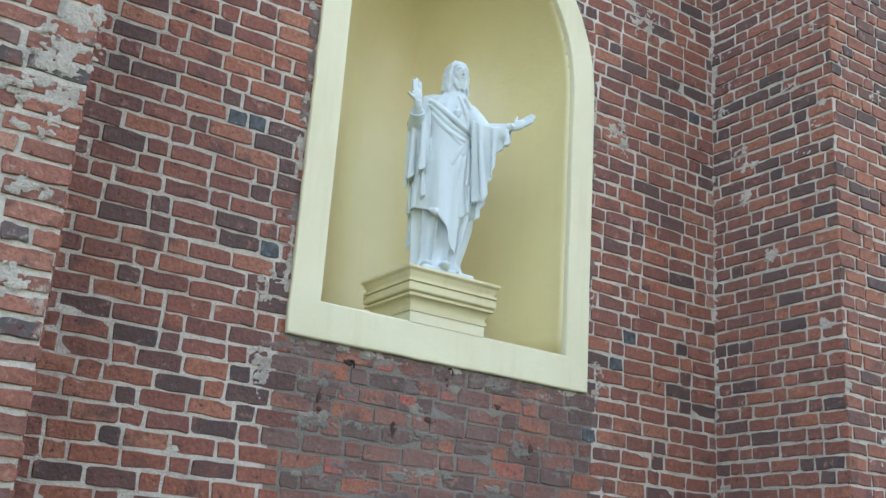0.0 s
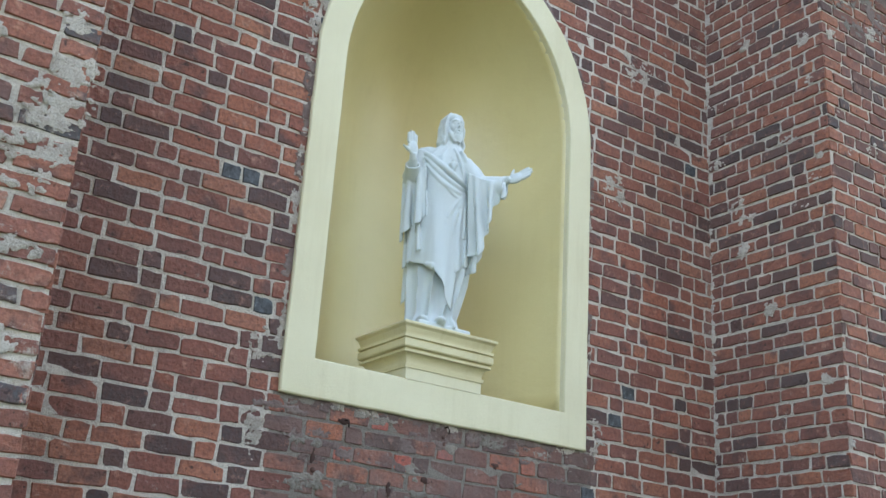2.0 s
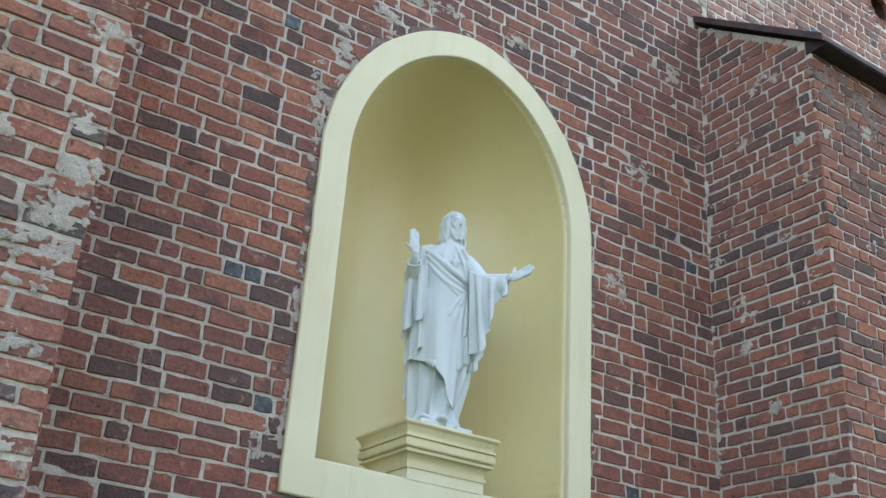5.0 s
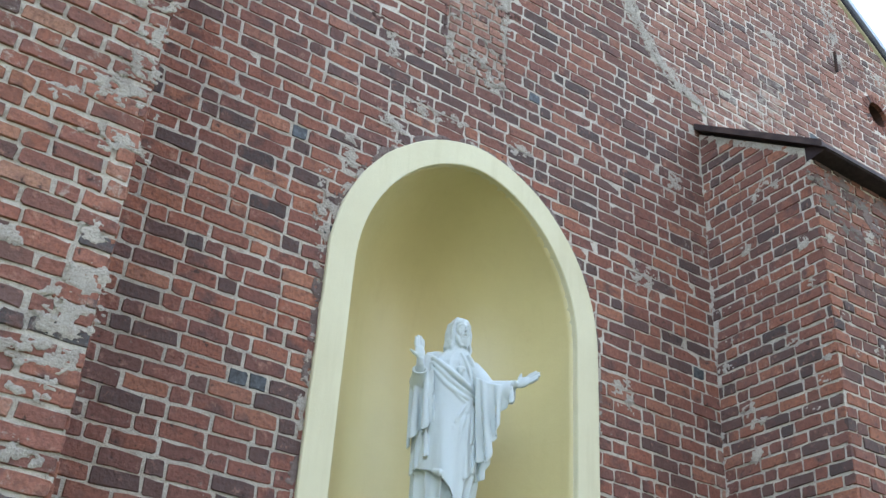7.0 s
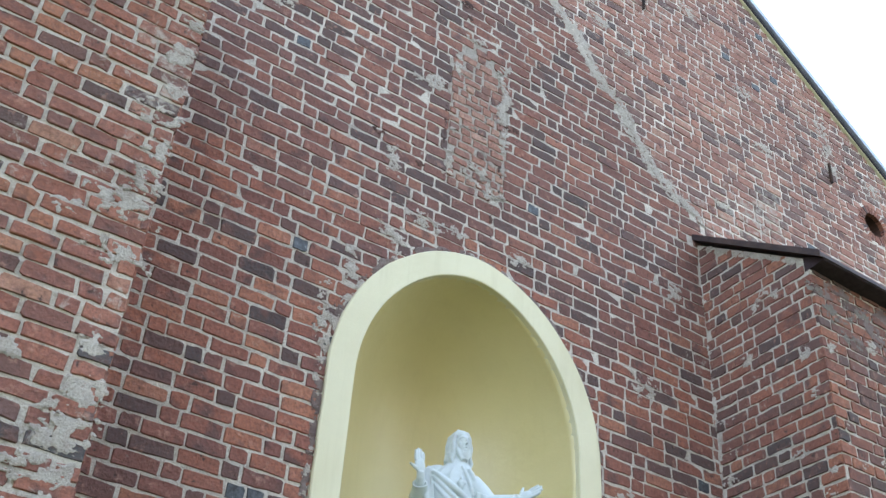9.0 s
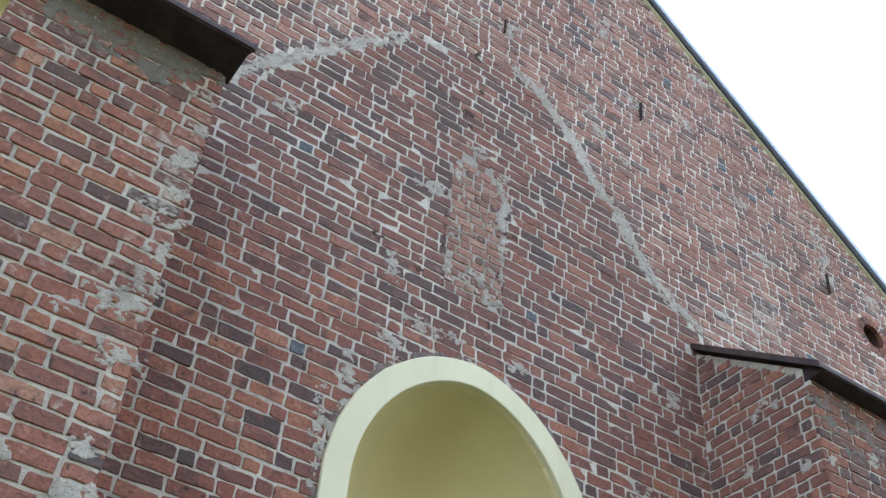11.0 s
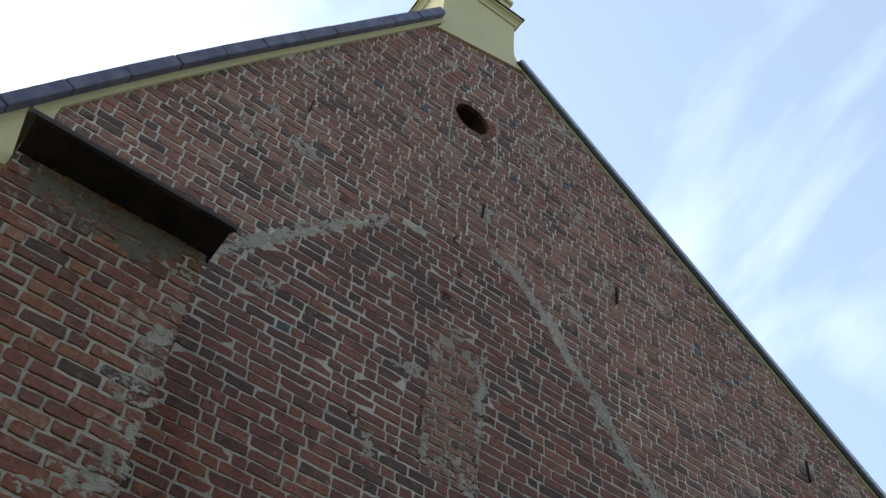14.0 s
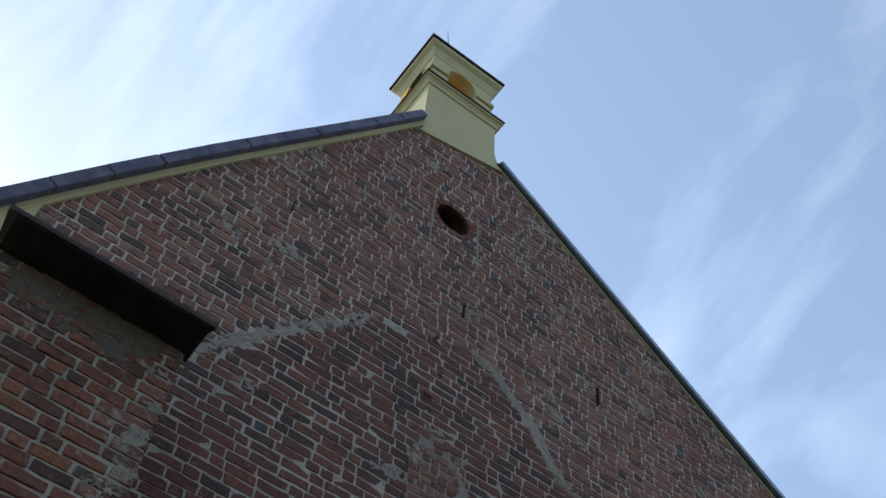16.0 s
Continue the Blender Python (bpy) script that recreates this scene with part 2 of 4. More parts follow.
# ---- builders ----
def mesh_of(name, verts, faces, material, smooth=False):
    me = bpy.data.meshes.new(name)
    me.from_pydata([tuple(v) for v in verts], [], faces)
    me.materials.append(material)
    if smooth:
        me.polygons.foreach_set("use_smooth", [True] * len(me.polygons))
    me.update()
    return me


def part(name, bm, material, parent=None, label="", smooth=False):
    """Links a bmesh as one mesh object, under a thing if one is given."""
    bmesh.ops.recalc_face_normals(bm, faces=bm.faces)
    me = bpy.data.meshes.new(name)
    bm.to_mesh(me)
    bm.free()
    me.materials.append(material)
    if smooth:
        me.polygons.foreach_set("use_smooth", [True] * len(me.polygons))
    ob = new(name, me)
    ob.parent = parent
    return tagged(ob, label)


def box(bm, x0, x1, y0, y1, z0, z1, bevel=0.0):
    m = pose((x0 + x1) / 2, (y0 + y1) / 2, (z0 + z1) / 2) @ Matrix.Diagonal((x1 - x0, y1 - y0, z1 - z0, 1))
    got = bmesh.ops.create_cube(bm, size=1.0, matrix=m)
    if bevel:
        edges = list({e for v in got["verts"] for e in v.link_edges})
        bmesh.ops.bevel(bm, geom=edges, offset=bevel, segments=2, affect="EDGES", profile=0.6)
    return bm


def boxed(*a, **k):
    return box(bmesh.new(), *a, **k)


def prism(bm, outline, place, depth):
    """Extrudes a flat outline of (u, v); place(u, v, w) gives the world point, w from 0 to depth."""
    a = [bm.verts.new(place(u, v, 0.0)) for u, v in outline]
    b = [bm.verts.new(place(u, v, depth)) for u, v in outline]
    bm.faces.new(a), bm.faces.new(b[::-1])
    for i in range(len(a)):
        j = (i + 1) % len(a)
        bm.faces.new((a[i], b[i], b[j], a[j]))
    return bm


def empty(name, at=(0, 0, 0)):
    ob = new(name)
    ob.location = at
    return ob


# ---- plan ----
WALL_Y = 5.5                 # front of the brickwork
BUT_Y = 4.35                 # front of the buttresses
AXIS = 3.712                 # middle of the niche
NICHE_R, NICHE_IN = 1.138, 0.936
NICHE_BOT, NICHE_FLOOR, SPRING = 2.89, 3.118, 5.10
RISE = 5.312                 # top of an arch of radius r is at RISE + r
LEFT_SLOPE, RIGHT_SLOPE, RIDGE_R = 1.65, -0.81, 14.32
COURSE, STRETCHER, HEADER, JOINT = 0.107, 0.268, 0.130, 0.017


def gable_left(x):           # top of the brickwork
    return 8.85 + LEFT_SLOPE * (x + 0.2)


def gable_right(x):
    return RIDGE_R + RIGHT_SLOPE * (x - 4.4)


ARC = [(1.05, 7.85), (1.33, 8.12), (1.50, 8.36), (1.71, 8.63), (2.10, 9.05), (2.38, 9.37), (2.76, 9.78), (3.10, 9.91), (3.66, 10.17), (4.01, 10.22),
       (4.27, 10.10), (4.52, 9.86), (4.74, 9.62), (4.95, 9.29), (5.29, 8.96), (5.48, 8.64), (5.67, 8.39), (5.94, 8.22), (6.15, 8.12)]


def arc_at(x):
    return float(np.interp(x, [a for a, b in ARC], [b for a, b in ARC]))


HOLES = [(3.62, 12.46, 0.25), (9.06, 9.39, 0.17)]
RIGHT_END = 12.0

# ground
gbm = bmesh.new()
bmesh.ops.create_grid(gbm, x_segments=8, y_segments=8, size=900)
ground = tagged(part("ground", gbm, M_GROUND), "short grass ground in front of the church", "ground", kind="structure")

# unseen walls, the middle one 19 m high, added to block sky light
blocker = bmesh.new()
box(blocker, -6, 15, -12.5, -12.0, -0.3, 19.0), box(blocker, -24, -6.1, -12.5, -12.0, -0.3, 4.0), box(blocker, 15.1, 32, -12.5, -12.0, -0.3, 4.0)
box(blocker, -24.5, -24, -12, 8, -0.3, 4.0), box(blocker, 32, 32.5, -12, 8, -0.3, 4.0)
tagged(part("wall_light_block", blocker, M_BLOCKER), "unseen plain grey walls added to block sky light", "wall", kind="structure")

# wall: solid slab of mortar and core with its openings
TOP_L, TOP_R = (2.95, gable_left(2.95)), (4.4, gable_right(4.4))
outline = [(-0.2, -0.3), (RIGHT_END, -0.3), (RIGHT_END, gable_right(RIGHT_END)), TOP_R, TOP_L, (-0.2, 8.85)]


def crown(r, a):
    """The arch: a little higher than round and narrower at the shoulders."""
    c = math.cos(a)
    return AXIS + r * math.copysign(abs(c) ** 1.1, c), SPRING + (RISE + r - SPRING) * math.sin(a)


def niche_outline(r, bottom, n=28):
    arc = [crown(r, a) for a in np.linspace(0, math.pi, n)]
    return [(AXIS + r, bottom)] + arc + [(AXIS - r, bottom)]


def slab(loops, y0, y1):
    bm = bmesh.new()
    for y in (y0, y1):
        edges = []
        for loop in loops:
            vs = [bm.verts.new((x, y, z)) for x, z in loop]
            edges += [bm.edges.new((vs[i], vs[(i + 1) % len(vs)])) for i in range(len(vs))]
        bmesh.ops.triangle_fill(bm, edges=edges, use_beauty=True)
    for loop in loops:
        a = [bm.verts.new((x, y0, z)) for x, z in loop]
        b = [bm.verts.new((x, y1, z)) for x, z in loop]
        for i in range(len(a)):
            j = (i + 1) % len(a)
            bm.faces.new((a[i], b[i], b[j], a[j]))
    bmesh.ops.remove_doubles(bm, verts=bm.verts, dist=1e-5)
    return bm


rings = [[(cx + r * math.cos(a), cz + r * math.sin(a)) for a in np.linspace(0, 2 * math.pi, 20, endpoint=False)] for cx, cz, r in HOLES]
wall = tagged(part("wall_gable", slab([outline, niche_outline(NICHE_IN + 0.09, NICHE_FLOOR - 0.1)] + rings, WALL_Y + 0.0052, WALL_Y + 1.1), M_MORTAR_OLD),
              "tall old red brick gable wall with pale lime joints", "wall", kind="structure")
window = [(3.33, 7.05), (3.95, 7.05), (3.96, 8.40), (3.82, 8.66), (3.64, 8.84), (3.46, 8.66), (3.33, 8.40)]
lower = [(1.0, -0.3), (6.13, -0.3), (6.13, 8.10)] + ARC[-2::-1] + [(1.0, 7.82)]
part("joint_bed", slab([lower, niche_outline(NICHE_IN + 0.10, NICHE_FLOOR - 0.1), window], WALL_Y + 0.0022, WALL_Y + 0.0052), M_MORTAR, wall, "pale lime joints of the infill")
dirty = [(2.55 + 0.12 * noise.noise((0, i, 2)), z) for i, z in enumerate(np.linspace(2.97, 1.6, 9))]
dirty += [(4.92 + 0.12 * noise.noise((3, i, 2)), z) for i, z in enumerate(np.linspace(1.6, 2.97, 9))]
part("joint_bed", slab([dirty], WALL_Y + 0.0015, WALL_Y + 0.004), M_MORTAR_DIRT, wall, "dirty dark joints under the niche")


part("joint_bed", slab([window], WALL_Y + 0.0045, WALL_Y + 0.0054), M_BED, wall, "pinkish lime bed of a blocked window")


# bricks: each with cut corners, a rounded arris and a slightly uneven outline
def brick_shape(rng, w, h, proud=0.0, back=0.03):
    """Points (u, v, n) of one brick round its centre, n outwards, and its faces."""
    a, b = w / 2, h / 2
    c = [h * rng.choice((0.04, 0.05, 0.06, 0.08, 0.10, 0.16)) for _ in range(4)]
    ring = [(-a + c[0], -b), (-a * 0.3, -b), (a * 0.35, -b), (a - c[1], -b), (a, -b + c[1]), (a, b - c[2]), (a - c[2], b), (a * 0.3, b), (-a * 0.35, b), (-a + c[3], b),
            (-a, b - c[3]), (-a, -b + c[0])]
    j = min(0.0058, 0.03 * w + 0.002)
    ring = [(u + rng.uniform(-j, j), v + rng.uniform(-j, j)) for u, v in ring]
    e = rng.uniform(0.002, 0.006)
    tilt, tip = rng.uniform(-0.03, 0.03), rng.uniform(-0.06, 0.06)
    n = len(ring)
    pts = [(u * (1 - e / a), v * (1 - e / b), proud + u * tilt + v * tip + rng.uniform(-0.0015, 0.0015)) for u, v in ring]
    pts += [(u, v, proud - e * 0.9 + u * tilt + v * tip) for u, v in ring]
    pts += [(u, v, -back) for u, v in ring]
    faces = [tuple(range(n))]
    for k in (0, n):
        faces += [(k + i, k + n + i, k + n + (i + 1) % n, k + (i + 1) % n) for i in range(n)]
    return pts, faces


def lay(rng, v0, v1, spans, course=COURSE, long=STRETCHER, short=HEADER, joint=JOINT, bond=3):
    """Courses of stretchers in which each bond-th brick is a header; spans(lo, hi) gives the free stretches of a course. Yields u0, u1, v0, v1."""
    rows = int((v1 - v0) / course) + 1
    for r in range(rows):
        lo = v0 + r * course
        hi = min(lo + course - joint, v1)
        if hi - lo < 0.02:
            continue
        free = spans(lo, hi)
        for s0, s1 in free:
            u = s0 - rng.uniform(0, long) * 0.9
            k = rng.randrange(bond)
            while u < s1:
                n = (short if k % bond == bond - 1 else long) * rng.uniform(0.94, 1.05)
                if rng.random() < 0.05:
                    n = short
                a, b = max(u, s0), min(u + n - joint, s1)
                if b - a > 0.035:
                    sag = 0.007 * noise.noise((a * 0.9, lo * 3.0, 7.7))
                    yield a, b, lo + sag + rng.uniform(-0.004, 0.004), hi + sag + rng.uniform(-0.004, 0.004)
                u += n
                k += 1


def joined_bricks(name, rng, cells, place, material, parent, label, slim=0.0):
    verts, faces = [], []
    for a, b, lo, hi in cells:
        pts, fs = brick_shape(rng, b - a - slim, hi - lo - slim, rng.uniform(0.0005, 0.0045))
        n = len(verts)
        verts += [place((a + b) / 2 + u, (lo + hi) / 2 + v, w) for u, v, w in pts]
        faces += [tuple(n + i for i in f) for f in fs]
    if not verts:
        return None
    ob = new(name, mesh_of(name, verts, faces, material))
    ob.parent = parent
    return tagged(ob, label, kind="stuff")


def single_bricks(rng, cells, turn, place, material, parent):
    """Bricks as objects of their own on a few shared meshes; turn: rotation that takes (u, v, n) to the world."""
    stock = {}
    for kind, w in (("long", STRETCHER - JOINT), ("short", HEADER - JOINT)):
        stock[kind] = []
        for i in range(7):
            pts, fs = brick_shape(rng, w, COURSE - JOINT)
            stock[kind].append(mesh_of("brick", pts, fs, material))
    for a, b, lo, hi in cells:
        w = b - a
        kind, full = ("long", STRETCHER - JOINT) if w > 0.17 else ("short", HEADER - JOINT)
        ob = new("brick", rng.choice(stock[kind]))
        m = turn.copy().to_4x4() @ Matrix.Rotation(rng.uniform(-0.008, 0.008), 4, "Z") @ Matrix.Diagonal((w / full, (hi - lo) / (COURSE - JOINT), 1, 1))
        m.translation = place((a + b) / 2, (lo + hi) / 2, rng.uniform(0.001, 0.0055))
        ob.parent = parent
        ob.matrix_basis = m


FRONT = Matrix(((1, 0, 0), (0, 0, -1), (0, 1, 0)))         # u to x, v to z, n to -y
SIDE = Matrix(((0, 0, -1), (-1, 0, 0), (0, 1, 0)))          # u to -y, v to z, n to -x


def wall_place(u, v, n):
    return (u, WALL_Y - n, v)


def wall_spans(lo, hi):
    mid = (lo + hi) / 2
    x0, x1 = -0.2, RIGHT_END
    if mid > 8.85:
        x0 = (mid - 8.85) / LEFT_SLOPE - 0.2
    x1 = min(x1, (mid - RIDGE_R) / RIGHT_SLOPE + 4.4)
    cuts = []
    half = NICHE_R - 0.09
    if hi > NICHE_BOT + 0.06 and lo < RISE + half:
        wide = half * max(0.0, 1 - (max(lo - SPRING, 0) / (RISE + half - SPRING)) ** 2) ** 0.55
        cuts.append((AXIS - wide, AXIS + wide))
    for cx, cz, r in HOLES:
        r = r + 0.065
        if hi > cz - r and lo < cz + r:
            d = 0.0 if lo < cz < hi else min(abs(lo - cz), abs(hi - cz))
            w = math.sqrt(max(r * r - d * d, 0)) - 0.004
            cuts.append((cx - w, cx + w))
    if 7.05 < mid < 8.74:
        side = min(0.285, (8.78 - mid) * 0.83)
        cuts.append((3.645 - side + 0.03 * noise.noise((lo * 5, 1, 1)), 3.645 + side + 0.03 * noise.noise((lo * 5, 6, 1))))
    out, at = [], x0
    for a, b in sorted(cuts):
        if a > at:
            out.append((at, a))
        at = max(at, b)
    return out + ([(at, x1)] if x1 > at else [])


rng = random.Random(11)
GLAZED = [(1.33, 3.17), (2.33, 5.97), (2.56, 5.3), (5.11, 3.40), (5.11, 3.18), (2.2, 4.15), (2.28, 3.4), (4.98, 2.63), (5.95, 5.3), (1.9, 7.7)]
zones = {"infill": [], "old": [], "grimy": [], "one": [], "glazed": []}
for bond, cell in itertools.chain(((3, c) for c in lay(rng, 0.0, 14.4, wall_spans)), ((2, c) for c in lay(rng, 7.062, 14.4, wall_spans, long=0.25, joint=0.016, bond=2))):
    x, z = (cell[0] + cell[1]) / 2, (cell[2] + cell[3]) / 2
    inside = 1.0 < x < 6.15 and z < arc_at(x)
    old_bond = not inside and z > 7.06
    if old_bond != (bond == 2):
        continue
    if cell[1] - cell[0] < 0.16 and (any(abs(x - gx) < 0.2 and abs(z - gz) < 0.054 for gx, gz in GLAZED) or (rng.random() < 0.012 and not (2.5 < x < 4.95 and z < 2.95))):
        zones["glazed"].append(cell)
    elif 2.62 < x < 4.85 and z < 2.92 and z > 1.7 + 0.25 * noise.noise((x * 2, 0, 3)):
        zones["grimy"].append(cell)
    elif not inside:
        zones["old"].append(cell)
    elif 2.95 < z < 5.2 and (1.05 < x < 2.58 or 4.87 < x < 6.1):
        zones["one"].append(cell)
    else:
        zones["infill"].append(cell)
high = [c for c in zones["infill"] if c[2] > 6.5 + 0.5 * noise.noise((c[0] * 1.5, c[2] * 1.5, 3))]
joined_bricks("bricks", rng, [c for c in zones["infill"] if c not in high], wall_place, M_BRICK, wall, "dark red bricks filling the old arch")
joined_bricks("bricks", rng, high, wall_place, M_INFILL_DIM, wall, "infill bricks at the head of the old arch, dimmed in colour for lower exposure")
joined_bricks("bricks", rng, zones["old"], wall_place, M_OLD, wall, "weathered red bricks smeared with lime", 0.004)
joined_bricks("glazed_bricks", rng, zones["glazed"], wall_place, M_GLAZE, wall, "blue-grey overfired glazed bricks")
zones["pale"] = [c for c in lay(rng, 7.06, 8.74, lambda lo, hi: [(3.37 + 0.02 * noise.noise((lo * 7, 1, 1)), 3.92 + 0.03 * noise.noise((lo * 7, 5, 1)))], 0.083, 0.17, 0.10, 0.016)
                 if c[3] < 8.76 - abs((c[0] + c[1]) / 2 - 3.65) * 1.2]
zones["pale"] = [(a + rng.uniform(-0.006, 0.012), b - rng.uniform(-0.006, 0.012), lo + rng.uniform(-0.008, 0.008), hi + rng.uniform(-0.008, 0.008)) for a, b, lo, hi in zones["pale"]]
joined_bricks("bricks", rng, zones["pale"], wall_place, M_PALE, wall, "pale lime-washed bricks of a blocked window")
joined_bricks("bricks", rng, zones["grimy"], wall_place, M_GRIMY, wall, "grimy bricks with mortar smears")


# ---- buttresses ----


def buttress(x0, x1, z_wall, z_eave, seed, label, single_front, single_side, course, long, joint, cap_y, limed_from=None, brick=M_BUT, brick_one=M_BUT_ONE, mortar=M_MORTAR):
    """A brick pier against the wall with a sloping sheet cap."""
    top = empty("buttress", ((x0 + x1) / 2, (BUT_Y + WALL_Y) / 2, 0))
    inv = Matrix.Translation(-top.location)
    rise = (z_wall - z_eave) / (WALL_Y - cap_y)

    def slope(y):
        return z_eave - 0.05 + rise * (y - cap_y)

    def put(ob):
        ob.matrix_parent_inverse = inv
        return ob

    core = bmesh.new()
    side = [(BUT_Y + 0.006, -0.3), (WALL_Y + 0.005, -0.3), (WALL_Y + 0.005, slope(WALL_Y) - 0.01), (BUT_Y + 0.006, slope(BUT_Y) - 0.01)]
    prism(core, side, lambda u, v, w: (x0 + 0.006 + w, u, v), x1 - x0 - 0.012)
    put(part("core", core, mortar, top, "pale lime mortar"))
    r = random.Random(seed)

    def front_place(u, v, n):
        return (u, BUT_Y - n, v)

    def left_place(u, v, n):
        return (x0 - n, u, v)

    def right_place(u, v, n):
        return (x1 + n, u, v)

    def front_spans(lo, hi):
        return [(x0 + r.uniform(-0.004, 0.004), x1 + r.uniform(-0.02, 0.006))] if hi < z_eave + 0.06 else []

    def side_spans(lo, hi):
        y = max(BUT_Y + 0.005, (hi - z_eave + 0.05) / rise + cap_y + 0.02)
        return [(y, WALL_Y - 0.012)] if y < WALL_Y - 0.05 else []

    front = list(lay(r, 0.03, z_eave + 0.06, front_spans, course, long, long * 0.52, joint))
    left = list(lay(r, 0.03, z_wall, side_spans, course, long, long * 0.52, joint))
    right = list(lay(r, 0.03, z_wall, side_spans, course, long, long * 0.52, joint))
    # the last brick of each course reaches the corner
    front = [(c[0], x1 + r.uniform(-0.014, 0.004), *c[2:]) if x1 - 0.10 < c[1] < x1 - 0.01 else c for c in front]
    limed = [c for c in front if limed_from is not None and (c[0] + c[1]) / 2 > limed_from + 0.25 * noise.noise((c[0] * 3, c[2] * 2.2, 5)) and c[2] > 2.2]
    fa = [c for c in front if single_front[0] < c[2] < single_front[1] and c not in limed]
    la = [c for c in left if single_side[0] < c[2] < single_side[1]]
    put(joined_bricks("front_bricks", r, [c for c in front if c not in fa and c not in limed], front_place, brick, top, "weathered bricks"))
    put(joined_bricks("side_bricks", r, [c for c in left if c not in la], left_place, brick, top, "weathered bricks"))
    if limed:
        put(joined_bricks("limed_bricks", r, limed, front_place, M_LIMED, top, "bricks smeared with pale lime", 0.003))
    put(joined_bricks("side_bricks", r, right, right_place, brick, top, "weathered bricks"))
    LATER.append((r, fa, FRONT, front_place, brick_one, top, inv))
    LATER.append((r, la, SIDE, left_place, brick_one, top, inv))
    # cap: sloping sheet, fascia and soffit
    a, b = x0 - 0.045, x1 + 0.055
    sheet = bmesh.new()
    prism(sheet, [(cap_y, z_eave - 0.03), (cap_y, z_eave + 0.02), (WALL_Y, z_wall + 0.03), (WALL_Y, z_wall - 0.03)],
          lambda u, v, w: (a + w, u, v), b - a)
    bmesh.ops.bevel(sheet, geom=list(sheet.edges), offset=0.008, segments=1, affect="EDGES")
    put(part("cap", sheet, M_CAP, top, "brown sheet-metal cap"))
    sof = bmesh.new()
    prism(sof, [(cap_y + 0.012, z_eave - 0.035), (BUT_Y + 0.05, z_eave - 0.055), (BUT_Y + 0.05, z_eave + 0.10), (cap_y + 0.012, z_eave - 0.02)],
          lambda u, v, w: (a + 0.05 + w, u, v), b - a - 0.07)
    put(part("soffit", sof, M_SOFFIT, top, "dark purple-brown soffit"))
    for x in (a, b):
        strip = bmesh.new()
        prism(strip, [(cap_y - 0.004, z_eave - 0.038), (cap_y - 0.004, z_eave + 0.026), (WALL_Y, z_wall + 0.036), (WALL_Y, z_wall - 0.028)],
              lambda u, v, w: (x - 0.008 + w, u, v), 0.016)
        put(part("verge_strip", strip, M_CAP, top))
    return tagged(top, label, "buttress"), inv


LATER = []
but_left, inv_left = buttress(-0.235, 1.0, 7.90, 6.745, 21, "weathered red brick buttress with lime-smeared edge and brown sheet cap", (3.4, 6.7), (9, 9), 0.094, 0.25, 0.019, 4.08, 0.68)
but_right, inv_right = buttress(6.124, 7.40, 7.80, 6.87, 22, "weathered red brick buttress with wide pale joints and brown cap", (3.0, 6.7), (3.0, 6.0), 0.098, 0.24, 0.018, 4.20, None, M_PIER, M_PIER_ONE, M_MORTAR_PIER)
but_left["group"] = but_right["group"] = "buttresses of the gable wall"


# ---- niche ----
niche = empty("niche", (AXIS, WALL_Y, NICHE_FLOOR))
n_inv = Matrix.Translation(-niche.location)
tagged(niche, "round-headed cream wall niche, its recess coloured yellower for bounced light", "niche")


def under(ob, thing, inverse):
    ob.parent = thing
    ob.matrix_parent_inverse = inverse
    return ob


shell = bmesh.new()
cols = 48
grid = []
TURNS = np.linspace(0, math.pi, cols)
for f in np.linspace(0, 1, 14):
    grid.append([shell.verts.new((AXIS - NICHE_IN * math.cos(a), WALL_Y + 0.02 + NICHE_IN * math.sin(a), NICHE_FLOOR + f * (SPRING - NICHE_FLOOR))) for a in TURNS])
for e in np.linspace(0, math.pi / 2, 18)[1:-1]:
    r_ = NICHE_IN * math.cos(e) ** 1.1
    grid.append([shell.verts.new((AXIS - r_ * math.cos(a), WALL_Y + 0.02 + r_ * math.sin(a), SPRING + (RISE + NICHE_IN - SPRING) * math.sin(e))) for a in TURNS])
for ra, rb in zip(grid, grid[1:]):
    for i in range(cols - 1):
        shell.faces.new((ra[i], ra[i + 1], rb[i + 1], rb[i]))
pole = shell.verts.new((AXIS, WALL_Y + 0.02, RISE + NICHE_IN))
for i in range(cols - 1):
    shell.faces.new((grid[-1][i], grid[-1][i + 1], pole))
hollow = under(part("hollow", shell, M_NICHE, None, "curved recess in cream paint, yellowed for bounced light", smooth=True), niche, n_inv)
thick = hollow.modifiers.new("thick", "SOLIDIFY")
thick.thickness, thick.offset = 0.04, 1.0
floor_bm = bmesh.new()
prism(floor_bm, [(AXIS - (NICHE_IN + 0.03) * math.cos(a), WALL_Y + 0.02 + (NICHE_IN + 0.03) * math.sin(a)) for a in np.linspace(0, math.pi, 32)],
      lambda u, v, w: (u, v, NICHE_FLOOR - w), 0.06)
under(part("niche_floor", floor_bm, M_NICHE), niche, n_inv)


def jamb_line(r, bottom, wob, seed):
    """Stations round the frame: up one side, over the arch, down and back along the bottom."""
    out = []
    for z in np.linspace(bottom, SPRING, 16)[:-1]:
        out.append((AXIS - r, z))
    for a in np.linspace(math.pi, 0, 41):
        out.append(crown(r, a))
    for z in np.linspace(SPRING, bottom, 16)[1:]:
        out.append((AXIS + r, z))
    for x in np.linspace(AXIS + r, AXIS - r, 21)[1:-1]:
        out.append((x, bottom))
    return [(x + wob * noise.noise((x * 7, z * 7, seed)), z + wob * noise.noise((x * 7, z * 7, seed + 9))) for x, z in out]


